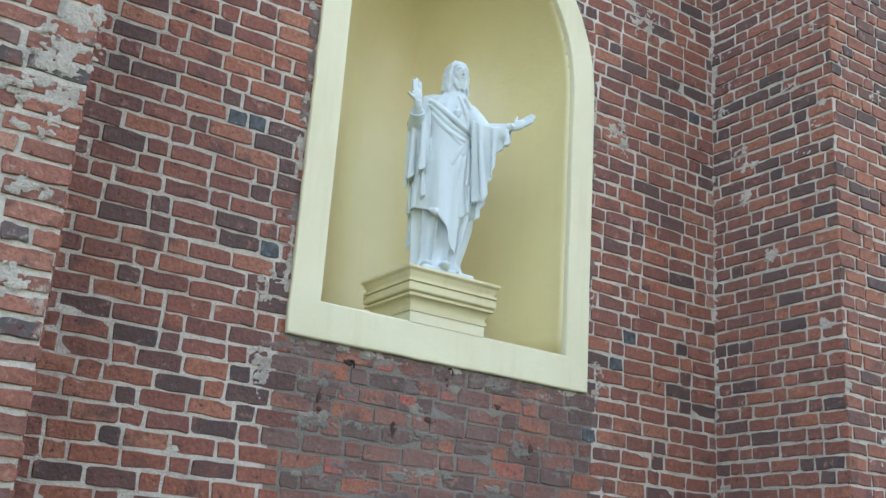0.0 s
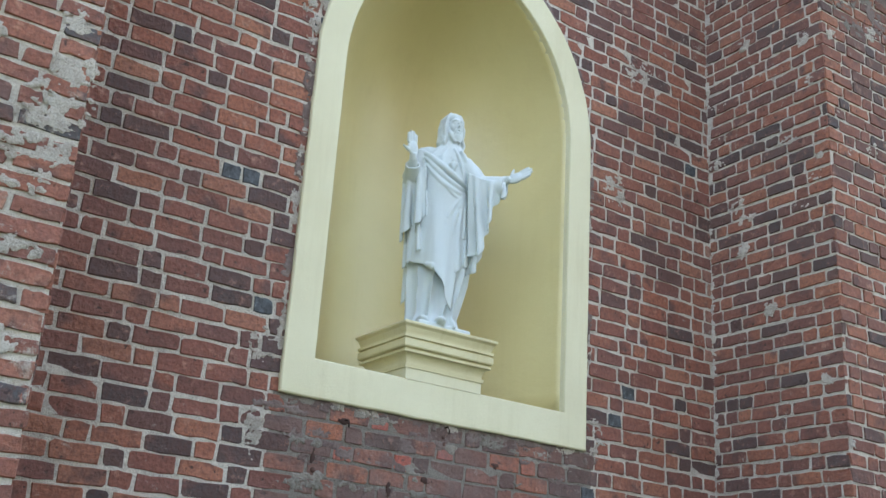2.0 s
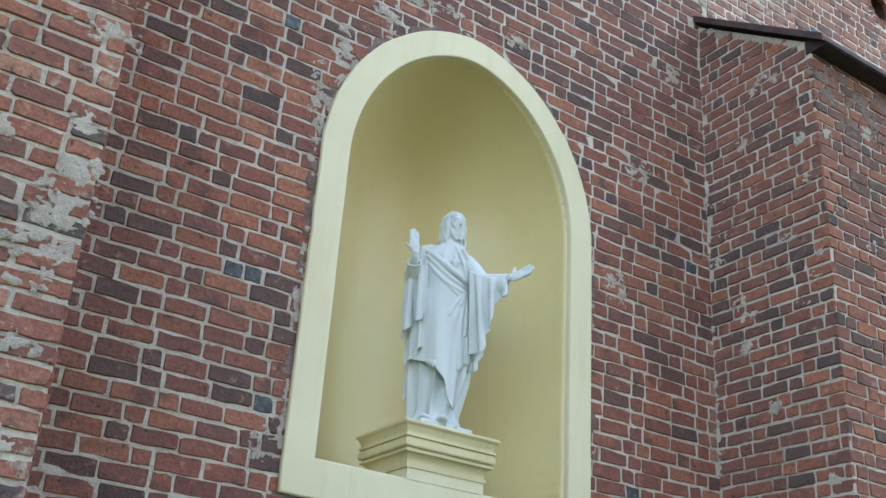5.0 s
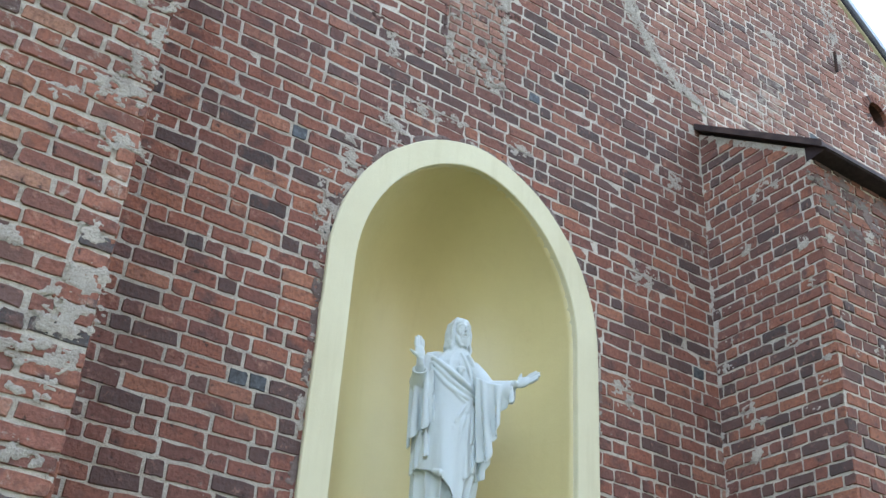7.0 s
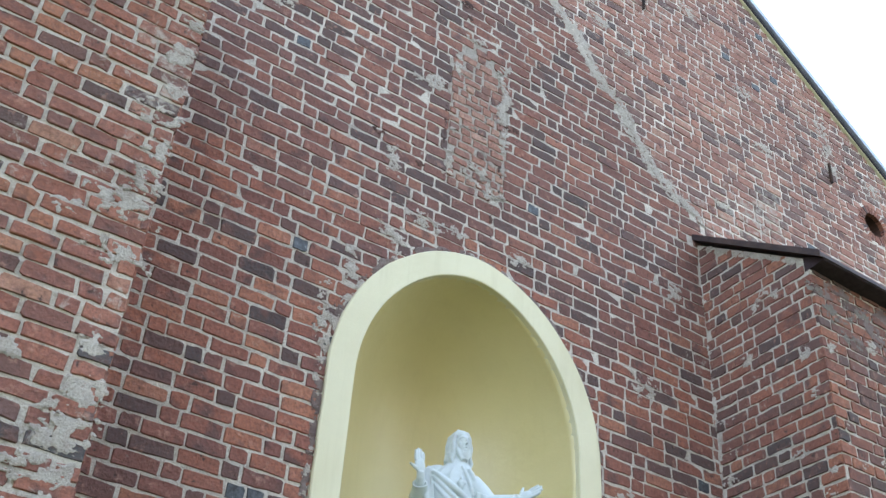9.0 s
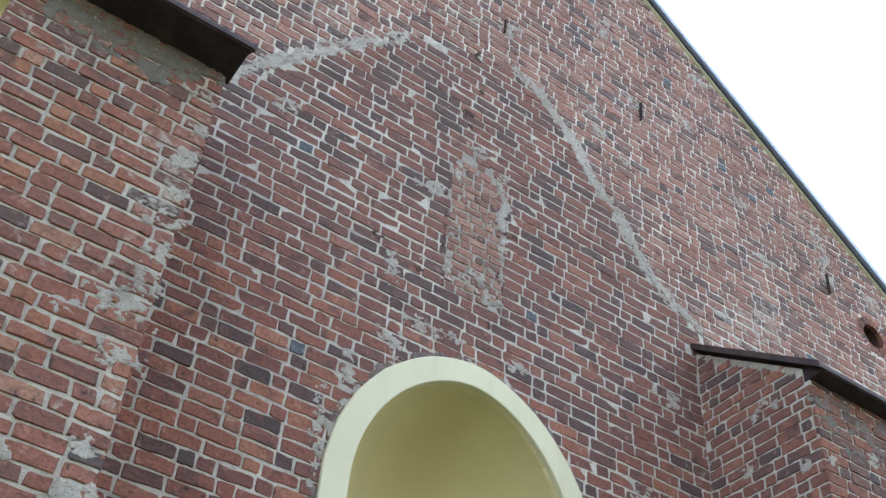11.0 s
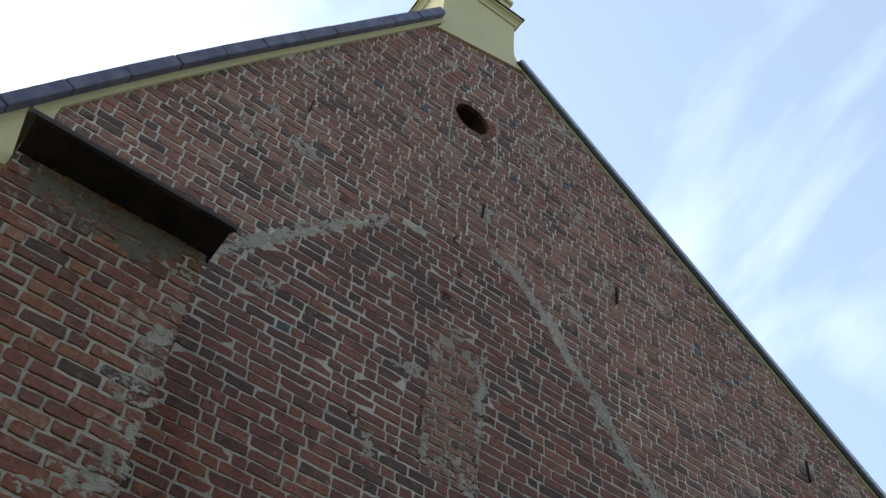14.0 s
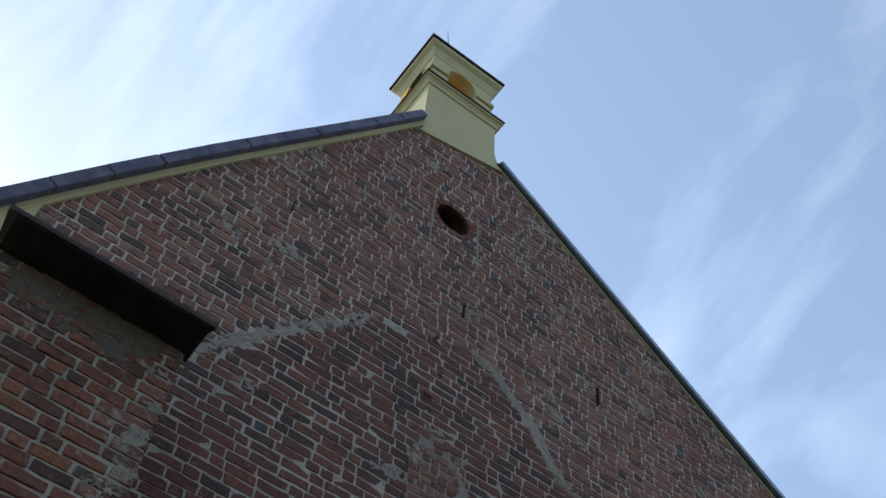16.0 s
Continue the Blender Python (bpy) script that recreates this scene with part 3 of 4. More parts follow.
frame_bm = bmesh.new()
PROUD = 0.03
outer, inner = jamb_line(NICHE_R, NICHE_BOT, 0.006, 1), jamb_line(NICHE_IN, NICHE_FLOOR, 0.0, 5)
loops = []
for pts, y in ((outer, WALL_Y + 0.04), (outer, WALL_Y - PROUD + 0.007), ([(a[0] * 0.96 + b[0] * 0.04, a[1] * 0.96 + b[1] * 0.04) for a, b in zip(outer, inner)], WALL_Y - PROUD),
               ([(a[0] * 0.03 + b[0] * 0.97, a[1] * 0.03 + b[1] * 0.97) for a, b in zip(outer, inner)], WALL_Y - PROUD), (inner, WALL_Y - PROUD + 0.006), (inner, WALL_Y + 0.06)):
    loops.append([frame_bm.verts.new((x, y, z)) for x, z in pts])
loops.append(loops[0])
for la, lb in zip(loops, loops[1:]):
    for i in range(len(la)):
        j = (i + 1) % len(la)
        frame_bm.faces.new((la[i], la[j], lb[j], lb[i]))
under(part("niche_frame", frame_bm, M_CREAM, None, "cream rendered flat frame"), niche, n_inv)

# ---- pedestal ----
PED_X, PED_Y = 3.672, 5.703
pedestal = tagged(empty("pedestal", (PED_X, PED_Y, NICHE_FLOOR)), "cream moulded statue pedestal on the niche floor", "pedestal")
p_inv = Matrix.Translation(-pedestal.location)


def moulding(profile, half_x, y_front, half_y):
    """A square moulding from a profile of (overhang, z), lowest first."""
    bm = bmesh.new()
    prev = None
    for o, z in profile:
        ring = [bm.verts.new(p) for p in ((PED_X - half_x - o, PED_Y - half_y - o, z), (PED_X + half_x + o, PED_Y - half_y - o, z),
                                          (PED_X + half_x + o, PED_Y + half_y + o, z), (PED_X - half_x - o, PED_Y + half_y + o, z))]
        if prev:
            for i in range(4):
                bm.faces.new((prev[i], prev[(i + 1) % 4], ring[(i + 1) % 4], ring[i]))
        else:
            bm.faces.new(ring)
        prev = ring
    bm.faces.new(prev)
    return bm


HX = 0.283
die = boxed(PED_X - HX, PED_X + HX, WALL_Y - PROUD - 0.003, PED_Y + 0.2, NICHE_FLOOR - 0.004, 3.19)
under(part("die", die, M_CREAM), pedestal, p_inv)
hy = PED_Y - (WALL_Y - PROUD)
curve = [(0.0, 3.184), (0.010, 3.185), (0.012, 3.208), (0.002, 3.211)]
curve += [(0.002 + 0.038 * (1 - math.cos(a)), 3.211 + 0.062 * math.sin(a)) for a in np.linspace(0, math.pi / 2, 9)[1:]]
curve += [(0.043, 3.276), (0.043, 3.287), (0.030, 3.289), (0.030, 3.298), (0.048, 3.304), (0.052, 3.312), (0.052, 3.350), (0.038, 3.353), (0.038, 3.361), (0.053, 3.365), (0.053, 3.382),
          (0.040, 3.385), (0.043, 3.397), (0.055, 3.428), (0.066, 3.440), (0.070, 3.444), (0.070, 3.456), (0.062, 3.462)]
under(part("cornice", moulding(curve, HX, 0, hy), M_CORNICE_SHADE, None, "stepped cornice moulding"), pedestal, p_inv)
PED_TOP = 3.462


# ---- statue: robed figure with open arms, one plain shape ----
def bump_at(x, c, w):
    return math.exp(-((x - c) / w) ** 2)


def tube(bm, pts, radii, sides=14, flat=1.0):
    rings = []
    for i, (p, r) in enumerate(zip(pts, radii)):
        p = Vector(p)
        t = (Vector(pts[min(i + 1, len(pts) - 1)]) - Vector(pts[max(i - 1, 0)])).normalized()
        s = t.cross(Vector((0, 0, 1))) if abs(t.z) < 0.95 else t.cross(Vector((0, 1, 0)))
        s.normalize()
        u = s.cross(t)
        rings.append([bm.verts.new(p + s * r * math.cos(a) + u * r * flat * math.sin(a)) for a in np.linspace(0, 2 * math.pi, sides, endpoint=False)])
    for a, b in zip(rings, rings[1:]):
        for i in range(sides):
            bm.faces.new((a[i], a[(i + 1) % sides], b[(i + 1) % sides], b[i]))
    bm.faces.new(rings[0][::-1]), bm.faces.new(rings[-1])


def ball(bm, at, size, turn=(0, 0, 0)):
    m = pose(*at, *turn) @ Matrix.Diagonal((*size, 1))
    bmesh.ops.create_uvsphere(bm, u_segments=20, v_segments=14, radius=1.0, matrix=m)


def ridge(q):
    """Narrow rounded ridges with broad valleys between them."""
    return (1 - abs(math.sin(math.pi * q))) ** 1.6


# height, middle, half width and half depth of the gowned body
SECTIONS = [(0.05, -0.020, 0.160, 0.150), (0.13, -0.022, 0.150, 0.145), (0.37, -0.002, 0.190, 0.140), (0.52, 0.008, 0.205, 0.140),
            (0.80, 0.000, 0.195, 0.135), (1.00, 0.005, 0.172, 0.125), (1.15, 0.000, 0.170, 0.118), (1.25, -0.005, 0.172, 0.108),
            (1.305, 0.012, 0.140, 0.090), (1.345, 0.030, 0.086, 0.074), (1.38, 0.042, 0.060, 0.060), (1.45, 0.044, 0.055, 0.055)]
COLUMNS = list(zip(*SECTIONS))


def section(z):
    return [float(np.interp(z, COLUMNS[0], c)) for c in COLUMNS[1:]]


def skin(x, z):
    """How far the body stands forward at a height."""
    cx, rx, ry = section(z)
    return ry * math.sqrt(max(0.12, 1 - ((x - cx) / rx) ** 2))


def sheet(bm, top, low, waves, amp, lift=0.016, phase=0.0, base=None, thick=0.016, flare=0.0, grow=1.3):
    """A hanging cloth between an upper and a lower edge, each a line of (x, z), with folds that deepen towards the hem."""
    nu, nv = 26 * max(2, int(waves)), 34
    k = [np.linspace(0, 1, len(e)) for e in (top, low)]
    front, rear = [], []
    for j in range(nv + 1):
        v = j / nv
        fr, re_ = [], []
        for i in range(nu + 1):
            s = i / nu
            tx, tz = (float(np.interp(s, k[0], [p[n] for p in top])) for n in (0, 1))
            lx, lz = (float(np.interp(s, k[1], [p[n] for p in low])) for n in (0, 1))
            q = 2 * math.pi * (waves * s + 0.12 * math.sin(5 * s + phase) + 0.05 * v) + phase
            g = amp * (0.10 + 0.90 * v ** grow)
            wave = math.cos(q) * 0.72 + 0.28 * math.cos(2 * q + 0.8)
            x = tx + (lx - tx) * v + 0.75 * g * math.sin(2 * q) * 0.5
            z = tz + (lz - tz) * v - 0.55 * g * wave * v
            d = (skin(x, z) if base is None else base[0] + (base[1] - base[0]) * s) + lift + g * wave + flare * v * v
            fr.append(bm.verts.new((x, -d, z)))
            re_.append(bm.verts.new((x, -d + thick, z + 0.002)))
        front.append(fr), rear.append(re_)
    for j in range(nv):
        for i in range(nu):
            bm.faces.new((front[j][i], front[j + 1][i], front[j + 1][i + 1], front[j][i + 1]))
            bm.faces.new((rear[j][i], rear[j][i + 1], rear[j + 1][i + 1], rear[j + 1][i]))
    for j in range(nv):
        bm.faces.new((front[j][0], rear[j][0], rear[j + 1][0], front[j + 1][0]))
        bm.faces.new((front[j][nu], front[j + 1][nu], rear[j + 1][nu], rear[j][nu]))
    for i in range(nu):
        bm.faces.new((front[0][i], front[0][i + 1], rear[0][i + 1], rear[0][i]))
        bm.faces.new((front[nv][i], rear[nv][i], rear[nv][i + 1], front[nv][i + 1]))


def fold(bm, a, b, bow, r, lift=0.012, n=14):
    """A raised fold of cloth lying on the body from a to b, both (x, z), bowed sideways, thin at its ends."""
    pts, radii = [], []
    for f in np.linspace(0, 1, n):
        x = a[0] + (b[0] - a[0]) * f + bow[0] * math.sin(math.pi * f)
        z = a[1] + (b[1] - a[1]) * f + bow[1] * math.sin(math.pi * f)
        pts.append((x, -(skin(x, z) + lift), z))
        radii.append(r * (0.30 + 0.70 * math.sin(math.pi * min(1.0, 0.08 + f * 0.9)) ** 0.7))
    tube(bm, pts, radii, 12, 0.9)


def sleeve(bm, a, b, ra, rb, tall=1.0, deep=0.05):
    """A wide sleeve from a to its hollow mouth at b."""
    a, b = Vector(a), Vector(b)
    t = (b - a).normalized()
    s = t.cross(Vector((0, 0, 1))).normalized()
    u = s.cross(t)
    rings = []
    for f, r in ((0.0, ra), (0.4, ra * 0.5 + rb * 0.5), (0.85, rb * 0.97), (1.0, rb), (1.0, rb - 0.012), (1.0 - deep / (b - a).length, rb - 0.022)):
        p = a.lerp(b, f)
        rings.append([bm.verts.new(p + s * r * math.cos(h) + u * r * tall * math.sin(h) * (1 + 0.05 * math.sin(3 * h + 4 * f))) for h in np.linspace(0, 2 * math.pi, 28, endpoint=False)])
    for x, y in zip(rings, rings[1:]):
        for i in range(28):
            bm.faces.new((x[i], x[(i + 1) % 28], y[(i + 1) % 28], y[i]))
    bm.faces.new(rings[0][::-1]), bm.faces.new(rings[-1])


fig = bmesh.new()
NU = 150
rings_ = []
for z in np.linspace(0.045, 1.45, 120):
    cx, rx, ry = section(z)
    ring = []
    for a in np.linspace(-math.pi, math.pi, NU, endpoint=False):
        # a = 0 to the front; gown pleats run to the feet
        low = max(0.0, min(1.0, (0.62 - z) / 0.25))
        f = 0.042 * low * (ridge(a * 1.75 + 0.35 * (0.5 - z) * math.sin(a * 2) + 0.15 + 0.22 * noise.noise((a * 1.3, z * 2.2, 9.0))) - 0.35)
        high = max(0.0, min(1.0, (z - 1.05) / 0.1)) * max(0.0, min(1.0, (1.33 - z) / 0.06))
        f += 0.010 * high * (ridge(a * 2.6 + 0.5 * noise.noise((a, z * 3, 2.0))) - 0.3)
        foot = 0.022 * bump_at(z, 0.05, 0.05) * (1 + 0.6 * math.sin(a * 7))
        ring.append(fig.verts.new((cx + math.sin(a) * (rx + f + foot), -math.cos(a) * (ry + f + foot), z)))
    rings_.append(ring)
for a, b in zip(rings_, rings_[1:]):
    for i in range(NU):
        fig.faces.new((a[i], a[(i + 1) % NU], b[(i + 1) % NU], b[i]))
fig.faces.new(rings_[0][::-1]), fig.faces.new(rings_[-1])
plinth = boxed(-0.20, 0.20, -0.17, 0.17, 0.0, 0.055, 0.008)
plinth.transform(pose(-0.015, 0.0, 0.0, 0, 0, 33))


def merge(bm, other):
    me = bpy.data.meshes.new("piece")
    other.to_mesh(me)
    other.free()
    bm.from_mesh(me)
    bpy.data.meshes.remove(me)


merge(fig, plinth)
for x in (-0.07, 0.045):
    ball(fig, (x, -0.15, 0.075), (0.038, 0.075, 0.028))

# mantle: front panel, side panels and the cloth that falls from both arms
sheet(fig, [(-0.195, 1.20), (-0.12, 1.19), (0.0, 1.09), (0.165, 0.985)], [(-0.185, 0.48), (-0.130, 0.45), (-0.02, 0.42), (0.03, 0.345), (0.06, 0.245), (0.10, 0.14)], 1.6, 0.017, 0.018, 0.6, flare=0.030)
sheet(fig, [(0.07, 1.02), (0.195, 1.02)], [(0.095, 0.40), (0.15, 0.44), (0.205, 0.50)], 2.0, 0.020, 0.006, 2.0, flare=0.01)
sheet(fig, [(0.165, 1.13), (0.27, 1.085), (0.418, 1.06)], [(0.205, 0.53), (0.272, 0.54), (0.30, 0.66), (0.322, 0.73), (0.330, 0.87), (0.425, 0.965)], 2.8, 0.034, 0.0, 1.2, base=(0.125, 0.150), grow=0.75)
sheet(fig, [(0.165, 1.05), (0.30, 1.02)], [(0.19, 0.42), (0.25, 0.46), (0.30, 0.62)], 2.0, 0.022, 0.0, 0.2, base=(0.05, 0.02), grow=0.9)
sheet(fig, [(-0.265, 1.12), (-0.20, 1.08), (-0.12, 1.16)], [(-0.262, 0.60), (-0.215, 0.70), (-0.160, 0.73), (-0.100, 0.79)], 2.2, 0.046, 0.0, 2.4, base=(0.10, 0.165), grow=0.7)
sheet(fig, [(-0.235, 1.00), (-0.15, 0.95)], [(-0.225, 0.43), (-0.18, 0.50), (-0.125, 0.56)], 2.0, 0.026, 0.0, 0.9, base=(0.05, 0.145), grow=0.8)
sheet(fig, [(-0.225, 1.02), (-0.18, 0.95)], [(-0.225, 0.22), (-0.16, 0.26)], 1.5, 0.018, 0.0, 0.3, base=(-0.03, 0.06), grow=0.8)
# curled end of the hem
tube(fig, [(-0.075, -0.165, 0.445), (-0.035, -0.185, 0.428), (0.005, -0.175, 0.435)], [0.016, 0.026, 0.016], 14)
# folds across the breast from the shoulder to the hip, and those that fan down from the hip
for a_, b_, bow, r in (((-0.140, 1.285), (0.172, 1.035), (0.01, -0.025), 0.022), ((-0.125, 1.235), (0.172, 1.000), (0.0, -0.045), 0.018),
                       ((-0.110, 1.170), (0.172, 0.960), (-0.01, -0.045), 0.020), ((-0.02, 1.105), (0.165, 0.915), (-0.02, -0.03), 0.015)):
    fold(fig, a_, b_, bow, r * 1.15, 0.009)
for b_, bow, r in (((0.015, 0.62), (-0.03, 0.0), 0.013), ((0.075, 0.50), (-0.025, 0.0), 0.014), ((0.125, 0.56), (-0.01, 0.0), 0.012), ((0.160, 0.66), (0.005, 0.0), 0.011)):
    fold(fig, (0.150, 0.985), b_, bow, r * 1.2, 0.013)
fold(fig, (-0.160, 1.33), (-0.110, 0.86), (-0.012, 0.0), 0.020, 0.006)
fold(fig, (-0.135, 1.24), (-0.060, 0.70), (-0.012, 0.0), 0.014, 0.010)
fold(fig, (0.110, 1.31), (0.185, 1.04), (0.02, 0.0), 0.020, 0.010)
fold(fig, (0.065, 1.32), (0.150, 1.06), (0.012, 0.0), 0.012, 0.006)
ball(fig, (-0.115, 0.0, 1.300), (0.085, 0.065, 0.048), (0, -14, 0))
ball(fig, (0.105, 0.0, 1.272), (0.075, 0.062, 0.045), (0, 32, 0))
# heart relief
for s in (-1, 1):
    ball(fig, (0.068 + s * 0.012, -0.118, 1.185), (0.019, 0.014, 0.018))
ball(fig, (0.068, -0.118, 1.167), (0.018, 0.014, 0.026))
tube(fig, [(0.066, -0.112, 1.20), (0.064, -0.108, 1.235)], [0.008, 0.006], 6)

# head, hair and beard
hd = bmesh.new()
ball(hd, (0.0, -0.022, 1.530), (0.062, 0.082, 0.104), (6, 0, 0))
ball(hd, (0.0, 0.022, 1.565), (0.082, 0.090, 0.090))
ball(hd, (0.0, 0.055, 1.46), (0.084, 0.055, 0.13))
tube(hd, [(-0.048, -0.074, 1.566), (-0.026, -0.093, 1.572), (0.0, -0.098, 1.566), (0.026, -0.093, 1.572), (0.048, -0.074, 1.566)], [0.006, 0.009, 0.008, 0.009, 0.006], 8)
tube(hd, [(0, -0.098, 1.570), (0, -0.110, 1.545), (0, -0.121, 1.522), (0, -0.100, 1.510)], [0.007, 0.009, 0.013, 0.009], 8)
for s in (-1, 1):
    ball(hd, (s * 0.033, -0.070, 1.520), (0.022, 0.018, 0.030))
    ball(hd, (s * 0.028, -0.090, 1.552), (0.012, 0.005, 0.005))
    tube(hd, [(0, -0.104, 1.500), (s * 0.018, -0.098, 1.490), (s * 0.032, -0.082, 1.458)], [0.006, 0.007, 0.006], 8)
    tube(hd, [(s * 0.056, -0.045, 1.515), (s * 0.044, -0.066, 1.455), (s * 0.014, -0.084, 1.400)], [0.010, 0.020, 0.017], 10)
    for n in range(4):
        y0 = -0.052 + 0.022 * n
        sway = 0.006 * math.sin(2.1 * n + s)
        tube(hd, [(s * 0.006, y0 + 0.018, 1.642 - 0.002 * n), (s * 0.044, y0 + 0.014, 1.636), (s * (0.072 + 0.004 * n), y0 + 0.016, 1.590), (s * (0.078 + 0.005 * n) + sway, y0 + 0.016, 1.525),
                  (s * (0.080 + 0.006 * n) - sway, y0 + 0.020, 1.455), (s * (0.084 + 0.006 * n) + sway, y0 + 0.012, 1.405), (s * (0.074 + 0.010 * n), y0 + 0.004, 1.352 + 0.010 * n)],
             [0.006, 0.013, 0.016, 0.018, 0.019, 0.018, 0.008], 10)
ball(hd, (0.0, -0.078, 1.435), (0.036, 0.024, 0.044), (24, 0, 0))
ball(hd, (0.0, -0.102, 1.474), (0.017, 0.008, 0.006))
for i in range(9):
    a = radians(110 + 140 * i / 8)
    dx, dy = math.sin(a), -math.cos(a)
    tube(hd, [(dx * 0.03, 0.02 + dy * 0.03, 1.640), (dx * 0.080, 0.02 + dy * 0.086, 1.575), (dx * 0.090, 0.025 + dy * 0.086, 1.49), (dx * 0.098, 0.03 + dy * 0.08, 1.40), (dx * 0.105, 0.03 + dy * 0.08, 1.33)],
         [0.010, 0.014, 0.015, 0.014, 0.007], 8)
ball(hd, (0.0, -0.012, 1.596), (0.070, 0.076, 0.054))
hd.transform(pose(0.042, 0.005, 0.02, 0, 0, 27) @ Matrix.Diagonal((0.84, 0.92, 0.965, 1)))
merge(fig, hd)


def palm(bm, wrist, way, face, spread=0.24, size=1.0):
    """A plain open hand: palm and five fingers."""
    way, face = Vector(way).normalized(), Vector(face).normalized()
    across = way.cross(face).normalized()
    w = Vector(wrist)
    m = Matrix((across, way, across.cross(way))).transposed().to_4x4()
    m.translation = w + way * 0.055 * size
    bmesh.ops.create_uvsphere(bm, u_segments=14, v_segments=10, radius=1.0, matrix=m @ Matrix.Diagonal((0.044 * size, 0.062 * size, 0.019 * size, 1)))
    for i, (off, length) in enumerate(((-0.030, 0.070), (-0.010, 0.085), (0.011, 0.080), (0.030, 0.060))):
        base = w + way * 0.095 * size + across * off * size
        tip = base + (way + across * off * 5 * spread).normalized() * length * size + face * 0.012
        tube(bm, [base, (base + tip) / 2, tip], [0.0125 * size, 0.0115 * size, 0.008 * size], 8)
    base = w + way * 0.035 * size - across * 0.036 * size
    tube(bm, [base, base + (way * 0.55 - across * 0.8).normalized() * 0.055 * size], [0.014 * size, 0.009 * size], 8)


# right arm raised in a wide sleeve
tube(fig, [(-0.135, 0.0, 1.285), (-0.185, -0.02, 1.18), (-0.215, -0.05, 1.08)], [0.070, 0.072, 0.066], 18)
sleeve(fig, (-0.205, -0.04, 1.04), (-0.207, -0.185, 1.135), 0.068, 0.052)
tube(fig, [(-0.205, -0.12, 1.10), (-0.206, -0.195, 1.17), (-0.207, -0.205, 1.205)], [0.034, 0.028, 0.026], 12)
palm(fig, (-0.205, -0.205, 1.19), (-0.16, -0.05, 1.0), (0.60, -0.80, 0.0), 0.26, 0.98)
# left arm held out in a wide sleeve
tube(fig, [(0.125, 0.0, 1.235), (0.19, -0.01, 1.16), (0.25, -0.03, 1.07)], [0.072, 0.074, 0.074], 18)
sleeve(fig, (0.20, -0.02, 1.06), (0.418, -0.105, 1.040), 0.074, 0.066, 1.25)
tube(fig, [(0.33, -0.08, 1.055), (0.42, -0.115, 1.085), (0.448, -0.125, 1.105)], [0.034, 0.029, 0.026], 12)
palm(fig, (0.436, -0.122, 1.085), (0.92, -0.25, 0.40), (-0.20, -0.90, 0.35), 0.28, 1.0)
statue = tagged(part("statue", fig, M_WHITE, None, smooth=True), "white painted statue of a robed figure with open arms", "statue")
rm = statue.modifiers.new("one_skin", "REMESH")
rm.mode, rm.voxel_size, rm.use_smooth_shade = "VOXEL", 0.0050, True
worn = statue.modifiers.new("worn_edges", "SMOOTH")
worn.factor, worn.iterations = 0.5, 3
statue.matrix_world = pose(PED_X + 0.012, PED_Y - 0.05, PED_TOP - 0.002, 0, 0, -33) @ Matrix.Scale(0.997, 4)


# ---- roof edges ----
def along(a, b, lo, hi, y0, y1):
    """A bar along the slope from a to b (x, z), between two offsets square to it, from y0 to y1."""
    a, b = Vector(a), Vector(b)
    t = (b - a).normalized()
    n = Vector((-t.y, t.x)) if t.x > 0 else Vector((t.y, -t.x))
    bm = bmesh.new()
    prism(bm, [tuple(a + n * lo), tuple(b + n * lo), tuple(b + n * hi), tuple(a + n * hi)], lambda u, v, w: (u, y0 + w, v), y1 - y0)
    return bm


L0, L1 = (-1.1, gable_left(-1.1)), (2.99, gable_left(2.99))


def eased(x):
    """The left verge, which flattens a little towards the eaves."""
    return gable_left(x) - 0.055 * max(0.0, 1.3 - x) ** 2


R0, R1 = (4.22, gable_right(4.22)), (RIGHT_END, gable_right(RIGHT_END))
verge_left = tagged(empty("verge", (1, WALL_Y, 11)), "cream rendered verge under grey slate coping", "verge", kind="structure")
vl = Matrix.Translation(-verge_left.location)
stations = np.linspace(-1.1, 3.08, 14)
for i, (xa, xb) in enumerate(zip(stations, stations[1:])):
    a, b = Vector((xa, eased(xa))), Vector((xb, eased(xb)))
    under(part("band", along(a, b, -0.012, 0.056, WALL_Y - 0.035, WALL_Y + 0.6), M_TURRET, None, "cream rendered band"), verge_left, vl)
    wob = rng.uniform(-0.005, 0.005)
    bm = along(a, a.lerp(b, 0.985), 0.058, 0.178 + wob, WALL_Y - 0.12 + wob, WALL_Y + 0.75)
    bmesh.ops.bevel(bm, geom=list(bm.edges), offset=0.008, segments=1, affect="EDGES")
    under(part("coping_slate", bm, M_COPING), verge_left, vl)
verge_right = tagged(empty("verge", (8, WALL_Y, 11)), "cream rendered verge under thin zinc-edged coping", "verge", kind="structure")
vr = Matrix.Translation(-verge_right.location)
under(part("band", along(R0, R1, -0.005, 0.014, WALL_Y - 0.03, WALL_Y + 0.6), M_CREAM, None, "thin cream band"), verge_right, vr)
under(part("board", along(R0, R1, 0.016, 0.060, WALL_Y - 0.05, WALL_Y + 0.7), M_NAVY, None, "dark board"), verge_right, vr)
under(part("flashing", along(R0, R1, 0.063, 0.135, WALL_Y - 0.08, WALL_Y + 0.75), M_FLASH, None, "blue-grey zinc edge"), verge_right, vr)

